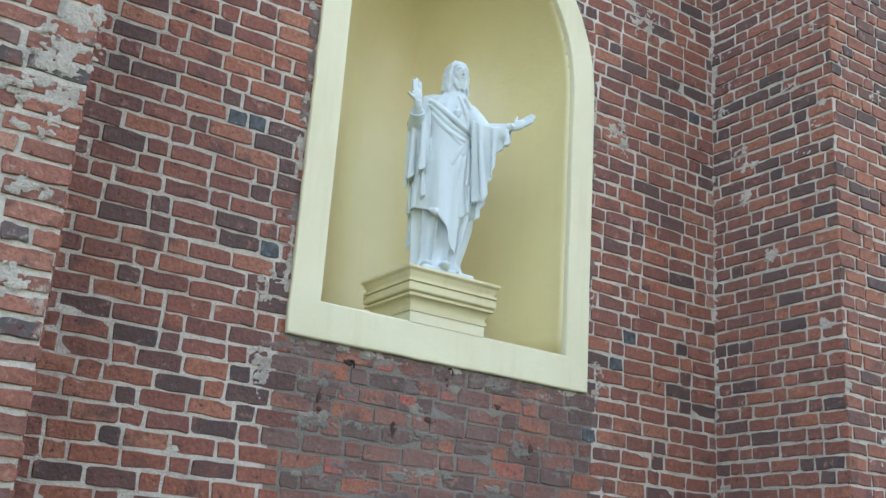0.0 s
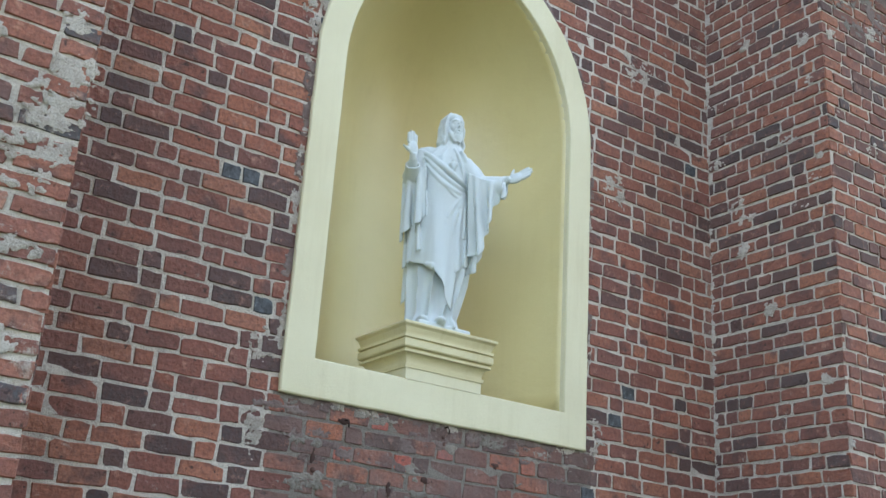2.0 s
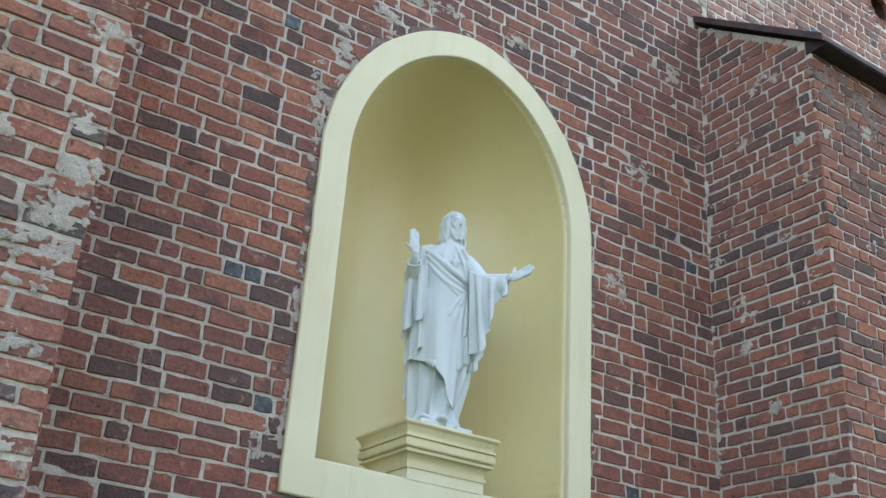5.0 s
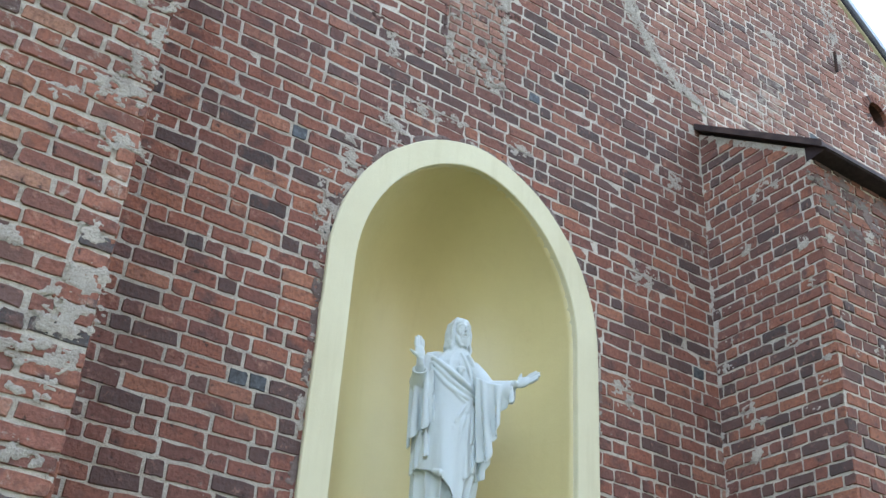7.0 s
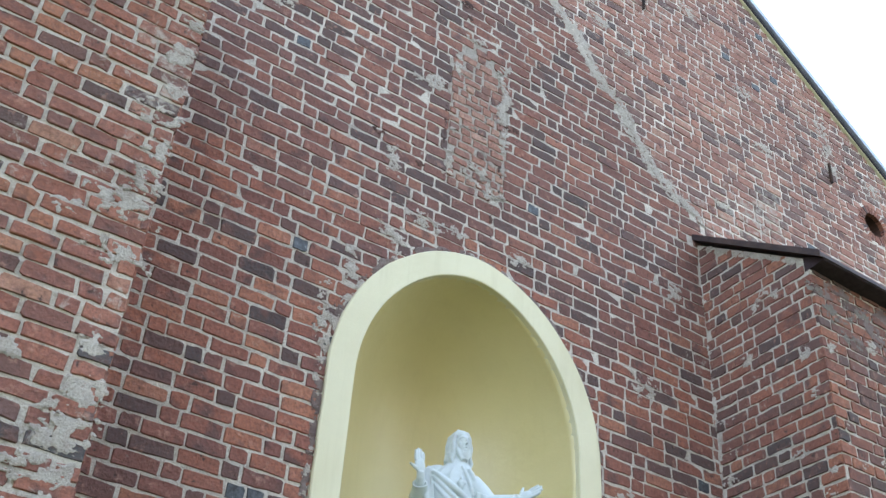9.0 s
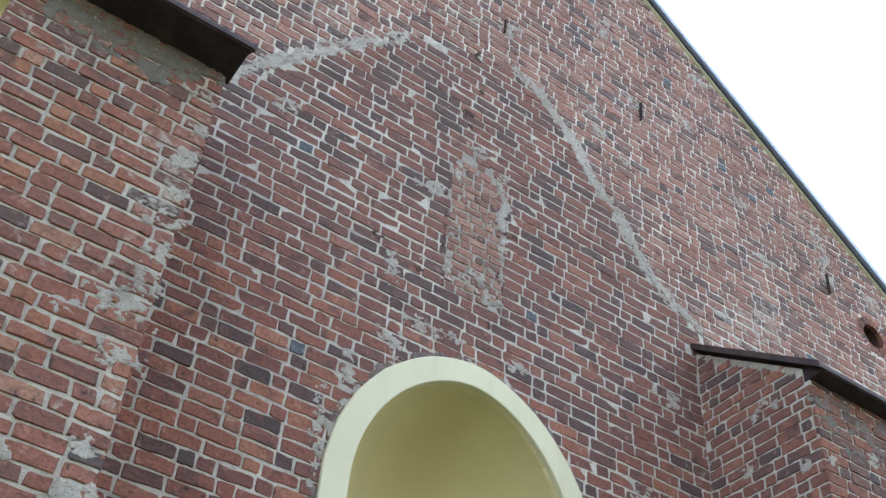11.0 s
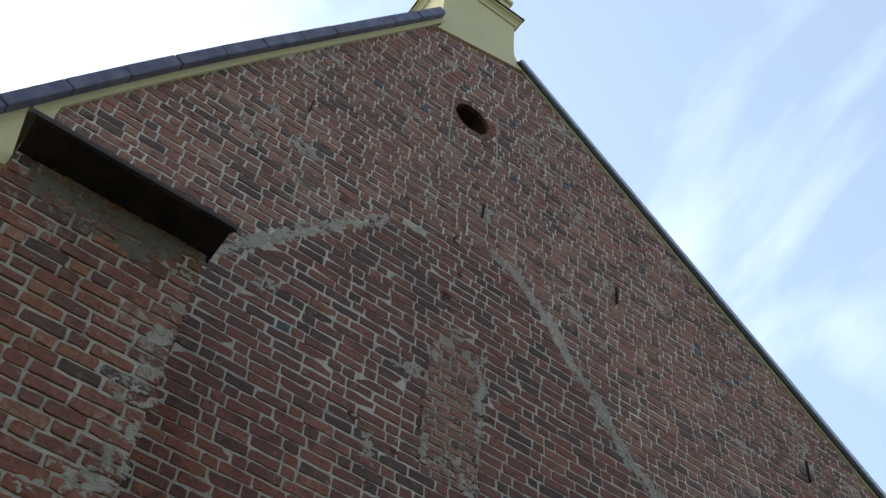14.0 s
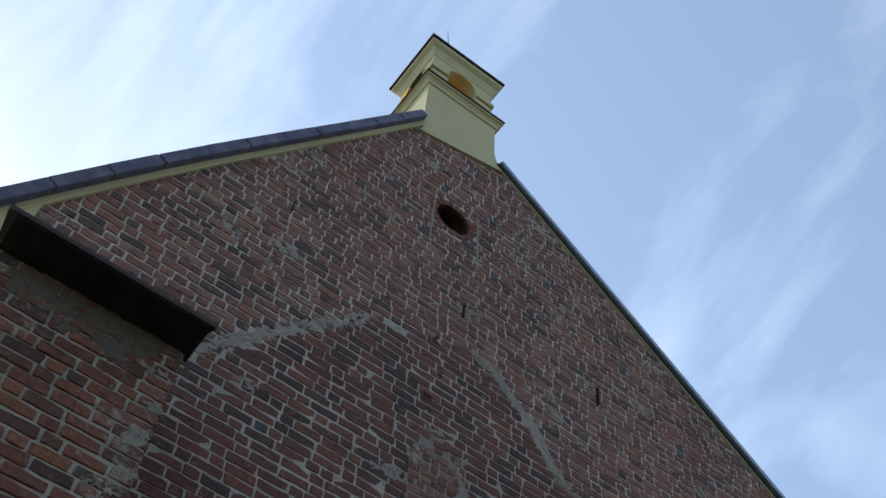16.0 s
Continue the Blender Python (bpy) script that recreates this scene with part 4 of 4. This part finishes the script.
# roofs and far walls, which close the nave
roof_l = part("roof_west", along((-1.0, gable_left(-1.0)), (3.6, gable_left(3.6)), -0.15, 0.12, WALL_Y + 0.62, 22), M_TILE)
roof_r = part("roof_east", along((3.6, gable_right(3.6)), (RIGHT_END + 0.3, gable_right(RIGHT_END + 0.3)), -0.15, 0.1, WALL_Y + 0.62, 22), M_TILE)
for r_ in (roof_l, roof_r):
    tagged(r_, "red tiled church roof behind the gable", "roof", kind="structure")
tagged(part("wall_west", boxed(-0.2, 0.2, WALL_Y + 1.1, 22, -0.3, 8.9), M_MORTAR), "church side wall", "wall", kind="structure")
tagged(part("wall_east", boxed(RIGHT_END - 0.5, RIGHT_END, WALL_Y + 1.1, 22, -0.3, 8.0), M_MORTAR), "church side wall", "wall", kind="structure")
far = bmesh.new()
prism(far, outline, lambda u, v, w: (u, 21.5 + w, v), 0.4)
tagged(part("wall_back", far, M_MORTAR), "far end wall of the church", "wall", kind="structure")

# rendered corner with its cornice beside the brickwork
corner = tagged(empty("corner_pilaster", (-0.6, WALL_Y, 0)), "cream rendered corner pilaster with a curved cornice", "pilaster", kind="structure")
ci = Matrix.Translation(-corner.location)
cb = bmesh.new()
prism(cb, [(-1.05, -0.3), (-0.203, -0.3), (-0.203, 8.83), (-1.05, gable_left(-1.05) + 0.02)], lambda u, v, w: (u, WALL_Y - 0.03 + w, v), 0.9)
under(part("shaft", cb, M_TURRET), corner, ci)
cor = bmesh.new()
prof = [(0.0, 7.15)] + [(0.22 * (1 - math.cos(a)), 7.2 + 0.30 * math.sin(a)) for a in np.linspace(0, math.pi / 2, 8)] + [(0.26, 7.5), (0.26, 7.62), (0.0, 7.66)]
prism(cor, [(WALL_Y - 0.03 - o, z) for o, z in prof] , lambda u, v, w: (-1.3 + w, u, v), 1.05)
under(part("cornice", cor, M_TURRET, None, smooth=False), corner, ci)

# ---- bell turret on the ridge ----
TX0, TX1, TY0, TY1 = 3.02, 4.18, WALL_Y - 0.03, 6.42
turret = tagged(empty("bell_turret", (3.6, 5.95, 14.0)), "small cream rendered bell turret with open arches on the ridge", "turret")
ti_ = Matrix.Translation(-turret.location)
base = bmesh.new()
foot = [(2.96, 13.98), (4.44, 14.40), (4.38, 14.46)]
foot += [(4.18 + 0.13 * (1 - math.sin(a)), 14.80 - 0.33 * math.cos(a)) for a in np.linspace(0.2, math.pi / 2, 7)]
foot += [(4.18, 15.5), (3.02, 15.5), (3.02, 14.05)]
prism(base, foot, lambda u, v, w: (u, TY0 + w, v), TY1 - TY0)
under(part("base", base, M_TURRET), turret, ti_)


def ring_moulding(profile, x0, x1, y0, y1):
    bm = bmesh.new()
    prev = None
    for o, z in profile:
        ring = [bm.verts.new(p) for p in ((x0 - o, y0 - o, z), (x1 + o, y0 - o, z), (x1 + o, y1 + o, z), (x0 - o, y1 + o, z))]
        if prev:
            for i in range(4):
                bm.faces.new((prev[i], prev[(i + 1) % 4], ring[(i + 1) % 4], ring[i]))
        else:
            bm.faces.new(ring)
        prev = ring
    bm.faces.new(prev)
    return bm


under(part("cornice", ring_moulding([(0, 15.45), (0.02, 15.46), (0.03, 15.52), (0.06, 15.57), (0.085, 15.58), (0.085, 15.62)], TX0, TX1, TY0, TY1), M_TURRET), turret, ti_)
under(part("cornice_cover", ring_moulding([(0.095, 15.618), (0.105, 15.622), (0.105, 15.645), (0.02, 15.70)], TX0, TX1, TY0, TY1), M_CAP, None, "dark sheet cover"), turret, ti_)
UX0, UX1, UY0, UY1 = 3.07, 4.13, WALL_Y + 0.02, 6.37
Z0, Z1, ZS = 15.68, 16.66, 16.34


def arch_panel(a0, a1, place, thick):
    mid, r = (a0 + a1) / 2, 0.25
    pts = [(a0, Z0), (mid - r, Z0)] + [(mid - r * math.cos(a), ZS + r * math.sin(a)) for a in np.linspace(0, math.pi, 17)] + [(mid + r, Z0), (a1, Z0), (a1, Z1), (a0, Z1)]
    return prism(bmesh.new(), pts, place, thick)


under(part("arch_wall", arch_panel(UX0, UX1, lambda u, v, w: (u, UY0 + w, v), 0.18), M_TURRET), turret, ti_)
# inner walls and ceiling carry the sunlit orange as their own colour
under(part("arch_wall", arch_panel(UX0, UX1, lambda u, v, w: (u, UY1 - w, v), 0.18), M_SUNLIT_OCHRE), turret, ti_)
under(part("arch_wall", arch_panel(UY0 + 0.181, UY1 - 0.181, lambda u, v, w: (UX0 + w, u, v), 0.18), M_SUNLIT_OCHRE), turret, ti_)
under(part("arch_wall", arch_panel(UY0 + 0.181, UY1 - 0.181, lambda u, v, w: (UX1 - w, u, v), 0.18), M_SUNLIT_OCHRE), turret, ti_)
for xa, xb in ((UX0 - 0.04, 3.345), (3.855, UX1 + 0.04)):
    under(part("impost", boxed(xa, xb, UY0 - 0.04, UY0 + 0.14, 16.17, 16.265, bevel=0.014), M_TURRET), turret, ti_)
for ya, yb in ((UY0 + 0.145, UY0 + 0.2), (UY1 - 0.2, UY1)):
    under(part("impost", boxed(UX0 - 0.04, UX0 + 0.1, ya, yb, 16.17, 16.265, bevel=0.014), M_TURRET), turret, ti_)
# unseen reflector added to bounce sun up onto the ceiling
under(part("bounce_board", boxed(UX0 + 0.19, UX1 - 0.19, UY0 + 0.19, UY1 - 0.19, 15.703, 15.716), M_SUNLIT_OCHRE), turret, ti_)
under(part("ceiling_board", boxed(UX0 + 0.1, UX1 - 0.1, UY0 + 0.15, UY1 - 0.1, 16.585, 16.598), M_SUNLIT_OCHRE), turret, ti_)
under(part("crown", ring_moulding([(0, 16.60), (0.015, 16.62), (0.025, 16.68), (0.06, 16.78), (0.12, 16.84), (0.12, 16.92)], UX0, UX1, UY0, UY1), M_TURRET, None, "flaring crown moulding"), turret, ti_)
under(part("roof_cover", ring_moulding([(0.135, 16.918), (0.15, 16.922), (0.15, 16.965), (0.0, 17.06)], UX0, UX1, UY0, UY1), M_CAP, None, "dark sheet cover"), turret, ti_)
post = bmesh.new()
tube(post, [(3.36, 5.62, 16.92), (3.36, 5.62, 17.52)], [0.036, 0.03], 8)
under(part("rod_post", post, M_IRON, None, "dark iron post"), turret, ti_)
rod = bmesh.new()
tube(rod, [(3.36, 5.62, 17.4), (3.31, 5.62, 18.15)], [0.009, 0.004], 6)
under(part("lightning_rod", rod, M_IRON), turret, ti_)


# ---- lime patches, anchors and other small things on the wall ----
def ragged_blob(parent, place, u, v, w, h, seed, inverse=None, turn=0.0, proud=0.006, material=None):
    """A ragged smear of mortar, or a dark stand-in for a gap, over the bricks: a fine sheet, eaten away by noise
    towards its edge.
    """
    cell = max(0.006, min(w, h) / 30)
    nx, nz = max(4, int(w * 1.3 / cell)), max(4, int(h * 1.3 / cell))
    c, s = math.cos(turn), math.sin(turn)
    verts, faces, at = [], [], {}

    def full(i, k):
        x, y = (i + 0.5) / nx * 2 - 1, (k + 0.5) / nz * 2 - 1
        p = (u + x * w * 0.65, v + y * h * 0.65)
        rough = noise.fractal((p[0] * 13, p[1] * 19, seed * 1.7), 0.5, 2.0, 5)
        return 0.38 - (abs(x) ** 2.4 + abs(y) ** 2.4) + 1.5 * rough > 0

    def vert(i, k, rim):
        if (i, k) not in at:
            x, y = (i / nx * 2 - 1) * w * 0.65, (k / nz * 2 - 1) * h * 0.65
            x, y = x * c - y * s, x * s + y * c
            lift = proud + 0.0015 * noise.noise(((u + x) * 28, (v + y) * 28, seed)) if not rim else proud * 0.4
            at[i, k] = len(verts)
            verts.append(place(u + x, v + y, lift))
        return at[i, k]

    cells = {(i, k) for i in range(nx) for k in range(nz) if full(i, k)}
    cells = {(i, k) for i, k in cells if sum(q in cells for q in ((i + 1, k), (i - 1, k), (i, k + 1), (i, k - 1))) > 1}
    rims, sides = set(), collections.defaultdict(set)
    for i, k in sorted(cells):
        quad = []
        for a, b in ((i, k), (i + 1, k), (i + 1, k + 1), (i, k + 1)):
            rim = not {(a - 1, b - 1), (a, b - 1), (a - 1, b), (a, b)} <= cells
            quad.append(vert(a, b, rim))
            if rim:
                rims.add(quad[-1])
        faces.append(tuple(quad))
        for a, b in zip(quad, quad[1:] + quad[:1]):
            sides[a].add(b), sides[b].add(a)
    # round the steps of the rim
    for _ in range(2):
        moved = {}
        for a in rims:
            near = [b for b in sides[a] if b in rims] or list(sides[a])
            moved[a] = tuple(verts[a][c] * 0.55 + 0.45 * sum(verts[b][c] for b in near) / len(near) for c in range(3))
        for a, p in moved.items():
            verts[a] = p
    if not faces:
        return None
    ob = new("mortar_patch", mesh_of("mortar_patch", verts, faces, material or M_LIME, True))
    ob.parent = parent
    if inverse is not None:
        ob.matrix_parent_inverse = inverse
    return tagged(ob, kind="stuff")


spots = [(5.35, 5.96, 0.24, 0.22), (5.115, 4.87, 0.2, 0.22), (5.79, 7.03, 0.16, 0.22), (2.45, 3.14, 0.17, 0.17), (1.81, 8.07, 0.26, 0.17),
         (3.16, 8.05, 0.26, 0.14), (2.50, 5.50, 0.09, 0.5), (2.53, 5.05, 0.07, 0.3), (2.66, 5.95, 0.12, 0.3), (2.95, 6.35, 0.22, 0.15), (3.2, 6.6, 0.3, 0.14),
         (8.42, 10.35, 0.22, 0.62), (3.88, 10.83, 0.26, 0.3), (4.1, 6.62, 0.2, 0.12), (3.5, 6.62, 0.22, 0.1), (4.97, 3.0, 0.12, 0.2), (2.9, 7.0, 0.12, 0.3),
         (2.46, 2.66, 0.10, 0.26)]
for i, (x, z, w, h) in enumerate(spots):
    ragged_blob(wall, wall_place, x, z, w, h, 100 + i)
smear = random.Random(5)
for i in range(70):
    x = smear.uniform(0.3, 10.5)
    z = smear.uniform(7.9, 13.6)
    if z > min(gable_left(x), gable_right(x)) - 0.25 or (1.0 < x < 6.2 and z < arc_at(x) + 0.15) or math.hypot(x - 3.62, z - 12.47) < 0.45:
        continue
    ragged_blob(wall, wall_place, x, z, smear.uniform(0.10, 0.34), smear.uniform(0.06, 0.20), 1400 + i, turn=smear.uniform(-0.5, 0.5))
for i in range(46):
    z_ = 2.90 - 0.95 * smear.random() ** 1.5
    ragged_blob(wall, wall_place, smear.uniform(2.52, 4.9), z_, smear.uniform(0.10, 0.34), smear.uniform(0.03, 0.09), 60 + i, material=M_SMEAR if i % 3 else M_LIMEY, proud=smear.uniform(0.003, 0.007))
for i in range(26):
    ragged_blob(wall, wall_place, smear.uniform(2.55, 4.9), smear.uniform(1.85, 2.88), smear.uniform(0.06, 0.30), smear.uniform(0.03, 0.08), 130 + i, material=M_MORTAR_DIRT, proud=0.008)
# small dark brown patches under the niche
for i, (x, z, w, h) in enumerate([(3.72, 2.80, 0.03, 0.09), (3.02, 2.80, 0.09, 0.04), (4.15, 2.68, 0.10, 0.04), (3.62, 2.52, 0.10, 0.05), (2.84, 2.55, 0.03, 0.16), (3.35, 2.42, 0.03, 0.14), (4.4, 2.45, 0.03, 0.12)]):
    ragged_blob(wall, wall_place, x, z, w, h, 170 + i, material=M_DARK, proud=0.008)
# mortar worked in round the frame of the niche
ring_ = jamb_line(NICHE_R + 0.022, NICHE_BOT - 0.022, 0.012, 3)
for i, ((xa, za), (xb, zb)) in enumerate(zip(ring_, ring_[1:])):
    seg = math.hypot(xb - xa, zb - za)
    if smear.random() < 0.25 or seg > 0.4:
        continue
    left_side = xa < AXIS - 0.5
    ragged_blob(wall, wall_place, (xa + xb) / 2, (za + zb) / 2, seg * smear.uniform(1.1, 1.9), smear.uniform(0.04, 0.085 if left_side else 0.055), 300 + i,
              turn=math.atan2(zb - za, xb - xa), material=M_LIME if smear.random() < (0.4 if left_side else 0.15) else M_SMEAR, proud=0.007)
# lime line of the old arch
for i, ((xa, za), (xb, zb)) in enumerate(zip(ARC, ARC[1:])):
    ang_ = math.atan2(zb - za, xb - xa)
    seg = math.hypot(xb - xa, zb - za)
    n = max(2, round(seg / 0.24))
    for k in range(n):
        f = (k + 0.5) / n
        if rng.random() < (0.42 if 2.6 < xa < 4.1 else 0.03):
            continue
        ragged_blob(wall, wall_place, xa + (xb - xa) * f + rng.uniform(-0.03, 0.03), za + (zb - za) * f + rng.uniform(-0.03, 0.03),
                  rng.uniform(0.26, 0.44), rng.uniform(0.08, 0.17), 200 + i * 20 + k, turn=ang_ + rng.uniform(-0.2, 0.2))
for i, ((xa, za), (xb, zb)) in enumerate(zip(ARC[9:], ARC[10:])):
    for f in (0.2, 0.7):
        ragged_blob(wall, wall_place, xa + (xb - xa) * f, za + (zb - za) * f, rng.uniform(0.22, 0.34), rng.uniform(0.07, 0.12), 1700 + i * 2 + int(f + 0.5), turn=math.atan2(zb - za, xb - xa))
# lime round the blocked window
for i in range(9):
    ragged_blob(wall, wall_place, 3.90 + 0.03 * math.sin(i * 1.7), 7.75 + i * 0.115, smear.uniform(0.05, 0.10), smear.uniform(0.12, 0.22), 500 + i, turn=smear.uniform(-0.2, 0.3))
for i, (x, z, w, h) in enumerate([(3.62, 8.80, 0.24, 0.08), (3.80, 7.17, 0.26, 0.12), (3.84, 7.08, 0.12, 0.12), (3.38, 7.26, 0.10, 0.22), (3.19, 8.07, 0.16, 0.12), (3.42, 8.40, 0.06, 0.24), (3.66, 7.35, 0.14, 0.08)]):
    ragged_blob(wall, wall_place, x, z, w, h, 520 + i)
for i in range(12):
    z_ = smear.uniform(7.1, 8.6)
    ragged_blob(wall, wall_place, smear.uniform(3.42, 3.88), z_, smear.uniform(0.06, 0.2), smear.uniform(0.04, 0.1), 1600 + i, turn=smear.uniform(-0.4, 0.4), material=M_BED if i % 2 else M_LIMEY, proud=0.007)
# dark patches laid on to paint the shade in open joints and broken corners
for i, (x, z, w, h) in enumerate([(3.52, 10.05, 0.10, 0.10), (3.54, 10.15, 0.06, 0.07), (3.46, 9.20, 0.11, 0.09), (3.50, 9.05, 0.07, 0.06), (3.81, 6.90, 0.03, 0.30), (3.31, 8.0, 0.025, 0.3), (3.33, 7.6, 0.025, 0.4),
                                  (3.87, 7.95, 0.025, 0.3), (3.88, 7.40, 0.03, 0.35), (3.13, 7.10, 0.08, 0.07), (2.74, 7.25, 0.09, 0.07), (3.98, 7.95, 0.16, 0.10), (3.60, 9.6, 0.05, 0.07)]):
    ragged_blob(wall, wall_place, x, z, w, h, 560 + i, material=M_DARK, proud=0.006)


def left_front(u, v, n):
    return (u, BUT_Y - n, v)


for i, (x, z, w, h) in enumerate([(0.88, 3.62, 0.3, 0.22), (0.82, 3.42, 0.3, 0.12), (0.92, 3.82, 0.16, 0.14), (0.83, 3.28, 0.2, 0.1), (0.9, 4.05, 0.12, 0.1), (0.9, 4.55, 0.3, 0.12),
                                  (0.84, 4.82, 0.35, 0.14), (0.92, 5.0, 0.2, 0.16), (0.93, 5.22, 0.15, 0.14), (0.9, 5.45, 0.22, 0.14), (0.95, 5.65, 0.12, 0.12),
                                  (0.92, 5.9, 0.14, 0.14), (0.93, 6.2, 0.12, 0.16), (0.9, 6.45, 0.2, 0.12), (0.6, 4.7, 0.16, 0.1), (0.55, 3.9, 0.14, 0.1), (0.8, 2.6, 0.2, 0.12), (0.86, 3.0, 0.18, 0.1)]):
    ragged_blob(but_left, left_front, x, z, w, h, 700 + i, inv_left, proud=0.006)
# brown patches that paint in the shade and stain below the cap
for i in range(16):
    ragged_blob(but_left, left_front, rng.uniform(-0.15, 0.95), rng.uniform(6.42, 6.7), rng.uniform(0.15, 0.4), rng.uniform(0.08, 0.2), 760 + i, inv_left, material=M_EAVE_SHADE)
for i in range(22):
    ragged_blob(but_right, lambda u, v, n: (6.124 - n, u, v), rng.uniform(4.4, 5.45), rng.uniform(2.3, 7.2), rng.uniform(0.06, 0.16), rng.uniform(0.04, 0.12), 800 + i, inv_right, proud=0.006)
for i in range(24):
    ragged_blob(but_right, left_front, rng.uniform(6.15, 7.3), rng.uniform(2.3, 6.5), rng.uniform(0.06, 0.16), rng.uniform(0.04, 0.12), 900 + i, inv_right, proud=0.006)
# dull patches painting the shade under the buttress eave, and mortar along its verge
for i in range(20):
    ragged_blob(but_right, left_front, rng.uniform(6.16, 7.35), 6.74 - 0.5 * rng.random() ** 1.6, rng.uniform(0.12, 0.36), rng.uniform(0.06, 0.16), 1800 + i, inv_right, material=M_SMEAR if i % 3 else M_EAVE_SHADE, proud=0.006)
for i in range(10):
    y_ = 4.50 + i * 0.098
    ragged_blob(but_right, lambda u, v, n: (6.124 - n, u, v), y_, 6.87 - 0.11 + 0.715 * (y_ - 4.20), rng.uniform(0.08, 0.18), rng.uniform(0.03, 0.07), 1850 + i, inv_right, turn=0.62, proud=0.006)
# lime fillet in the corner of wall and buttress
for i in range(34):
    if rng.random() < 0.35:
        continue
    ragged_blob(but_right, lambda u, v, n: (6.124 - n, u, v), WALL_Y - 0.015, 2.0 + i * 0.17, 0.05, rng.uniform(0.10, 0.24), 1000 + i, inv_right, proud=0.005, material=M_MORTAR_PIER)

for cx, cz, r in HOLES:
    lining = bmesh.new()
    ra, rb = ([(cx + q * math.cos(a), y, cz + q * math.sin(a)) for a in np.linspace(0, 2 * math.pi, 24, endpoint=False)] for y, q in ((WALL_Y + 0.002, r - 0.002), (WALL_Y + 1.0, r - 0.03)))
    va, vb = [lining.verts.new(p) for p in ra], [lining.verts.new(p) for p in rb]
    for i in range(24):
        lining.faces.new((va[i], va[(i + 1) % 24], vb[(i + 1) % 24], vb[i]))
    lining.faces.new(vb)
    ob_ = part("opening_lining", lining, M_DARK, wall, "dark brown lining of a round opening")
    for k in range(26):
        a = 2 * math.pi * (k + rng.uniform(-0.12, 0.12)) / 26
        deep, half_ = rng.uniform(0.07, 0.105), rng.uniform(0.40, 0.47) * 2 * math.pi * r / 26
        bm = bmesh.new()
        prism(bm, [(r - rng.uniform(0.0, 0.02), -half_ * 0.95), (r + deep, -half_ * 1.2), (r + deep, half_ * 1.2), (r - rng.uniform(0.0, 0.02), half_ * 0.95)],
              lambda u, v, w: (cx + u * math.cos(a) - v * math.sin(a), WALL_Y - 0.004 + w, cz + u * math.sin(a) + v * math.cos(a)), 0.05)
        part("rim_brick", bm, M_PIER_ONE, wall)
# thin scored mortar lines beside the round opening
for x, z0_, z1_, lean in ((3.325, 11.70, 12.66, 0.01), (3.985, 11.73, 12.82, -0.012)):
    bm = bmesh.new()
    edge_ = [(x + lean * f - 0.011 + 0.004 * noise.noise((f * 9, x, 0)), z0_ + (z1_ - z0_) * f) for f in np.linspace(0, 1, 14)]
    prism(bm, edge_ + [(u + 0.021 + 0.006 * noise.noise((v * 9, x, 4)), v) for u, v in edge_[::-1]], lambda u, v, w: (u, WALL_Y - 0.010 + w, v), 0.03)
    part("mortar_line", bm, M_LIME, wall, "thin raised mortar line")


def anchor(x, z, h):
    bm = boxed(-0.007, 0.007, -0.02, 0.02, -h / 2, h / 2, bevel=0.005)
    ob = tagged(part("wall_anchor", bm, M_IRON), "rusty iron wall anchor bar in the brickwork", "wall anchor", group="anchors of the gable")
    ob.matrix_world = pose(x, WALL_Y - 0.02, z, 0, rng.uniform(-6, 6), 0)
    return ob


for x, z, h in ((5.675, 10.80, 0.30), (3.825, 10.80, 0.22), (8.40, 9.80, 0.30), (1.72, 10.74, 0.20)):
    anchor(x, z, h)
for x, z in ((3.72, 2.87), (3.02, 2.80)):
    hook = bmesh.new()
    tube(hook, [(x, WALL_Y + 0.02, z), (x, WALL_Y - 0.035, z), (x + 0.004, WALL_Y - 0.05, z - 0.02), (x + 0.006, WALL_Y - 0.045, z - 0.045)], [0.006] * 4, 6)
    tagged(part("wall_hook", hook, M_IRON), "small bent iron hook under the niche", "hook")

# ---- single bricks ----
single_bricks(rng, zones["one"], FRONT, wall_place, M_BRICK_ONE, wall)
for r_, cells_, turn_, place_, mat_, top_, inv_ in LATER:
    if cells_:
        before = set(top_.children)
        single_bricks(r_, cells_, turn_, place_, mat_, top_)
        for ob_ in set(top_.children) - before:
            ob_.matrix_parent_inverse = inv_
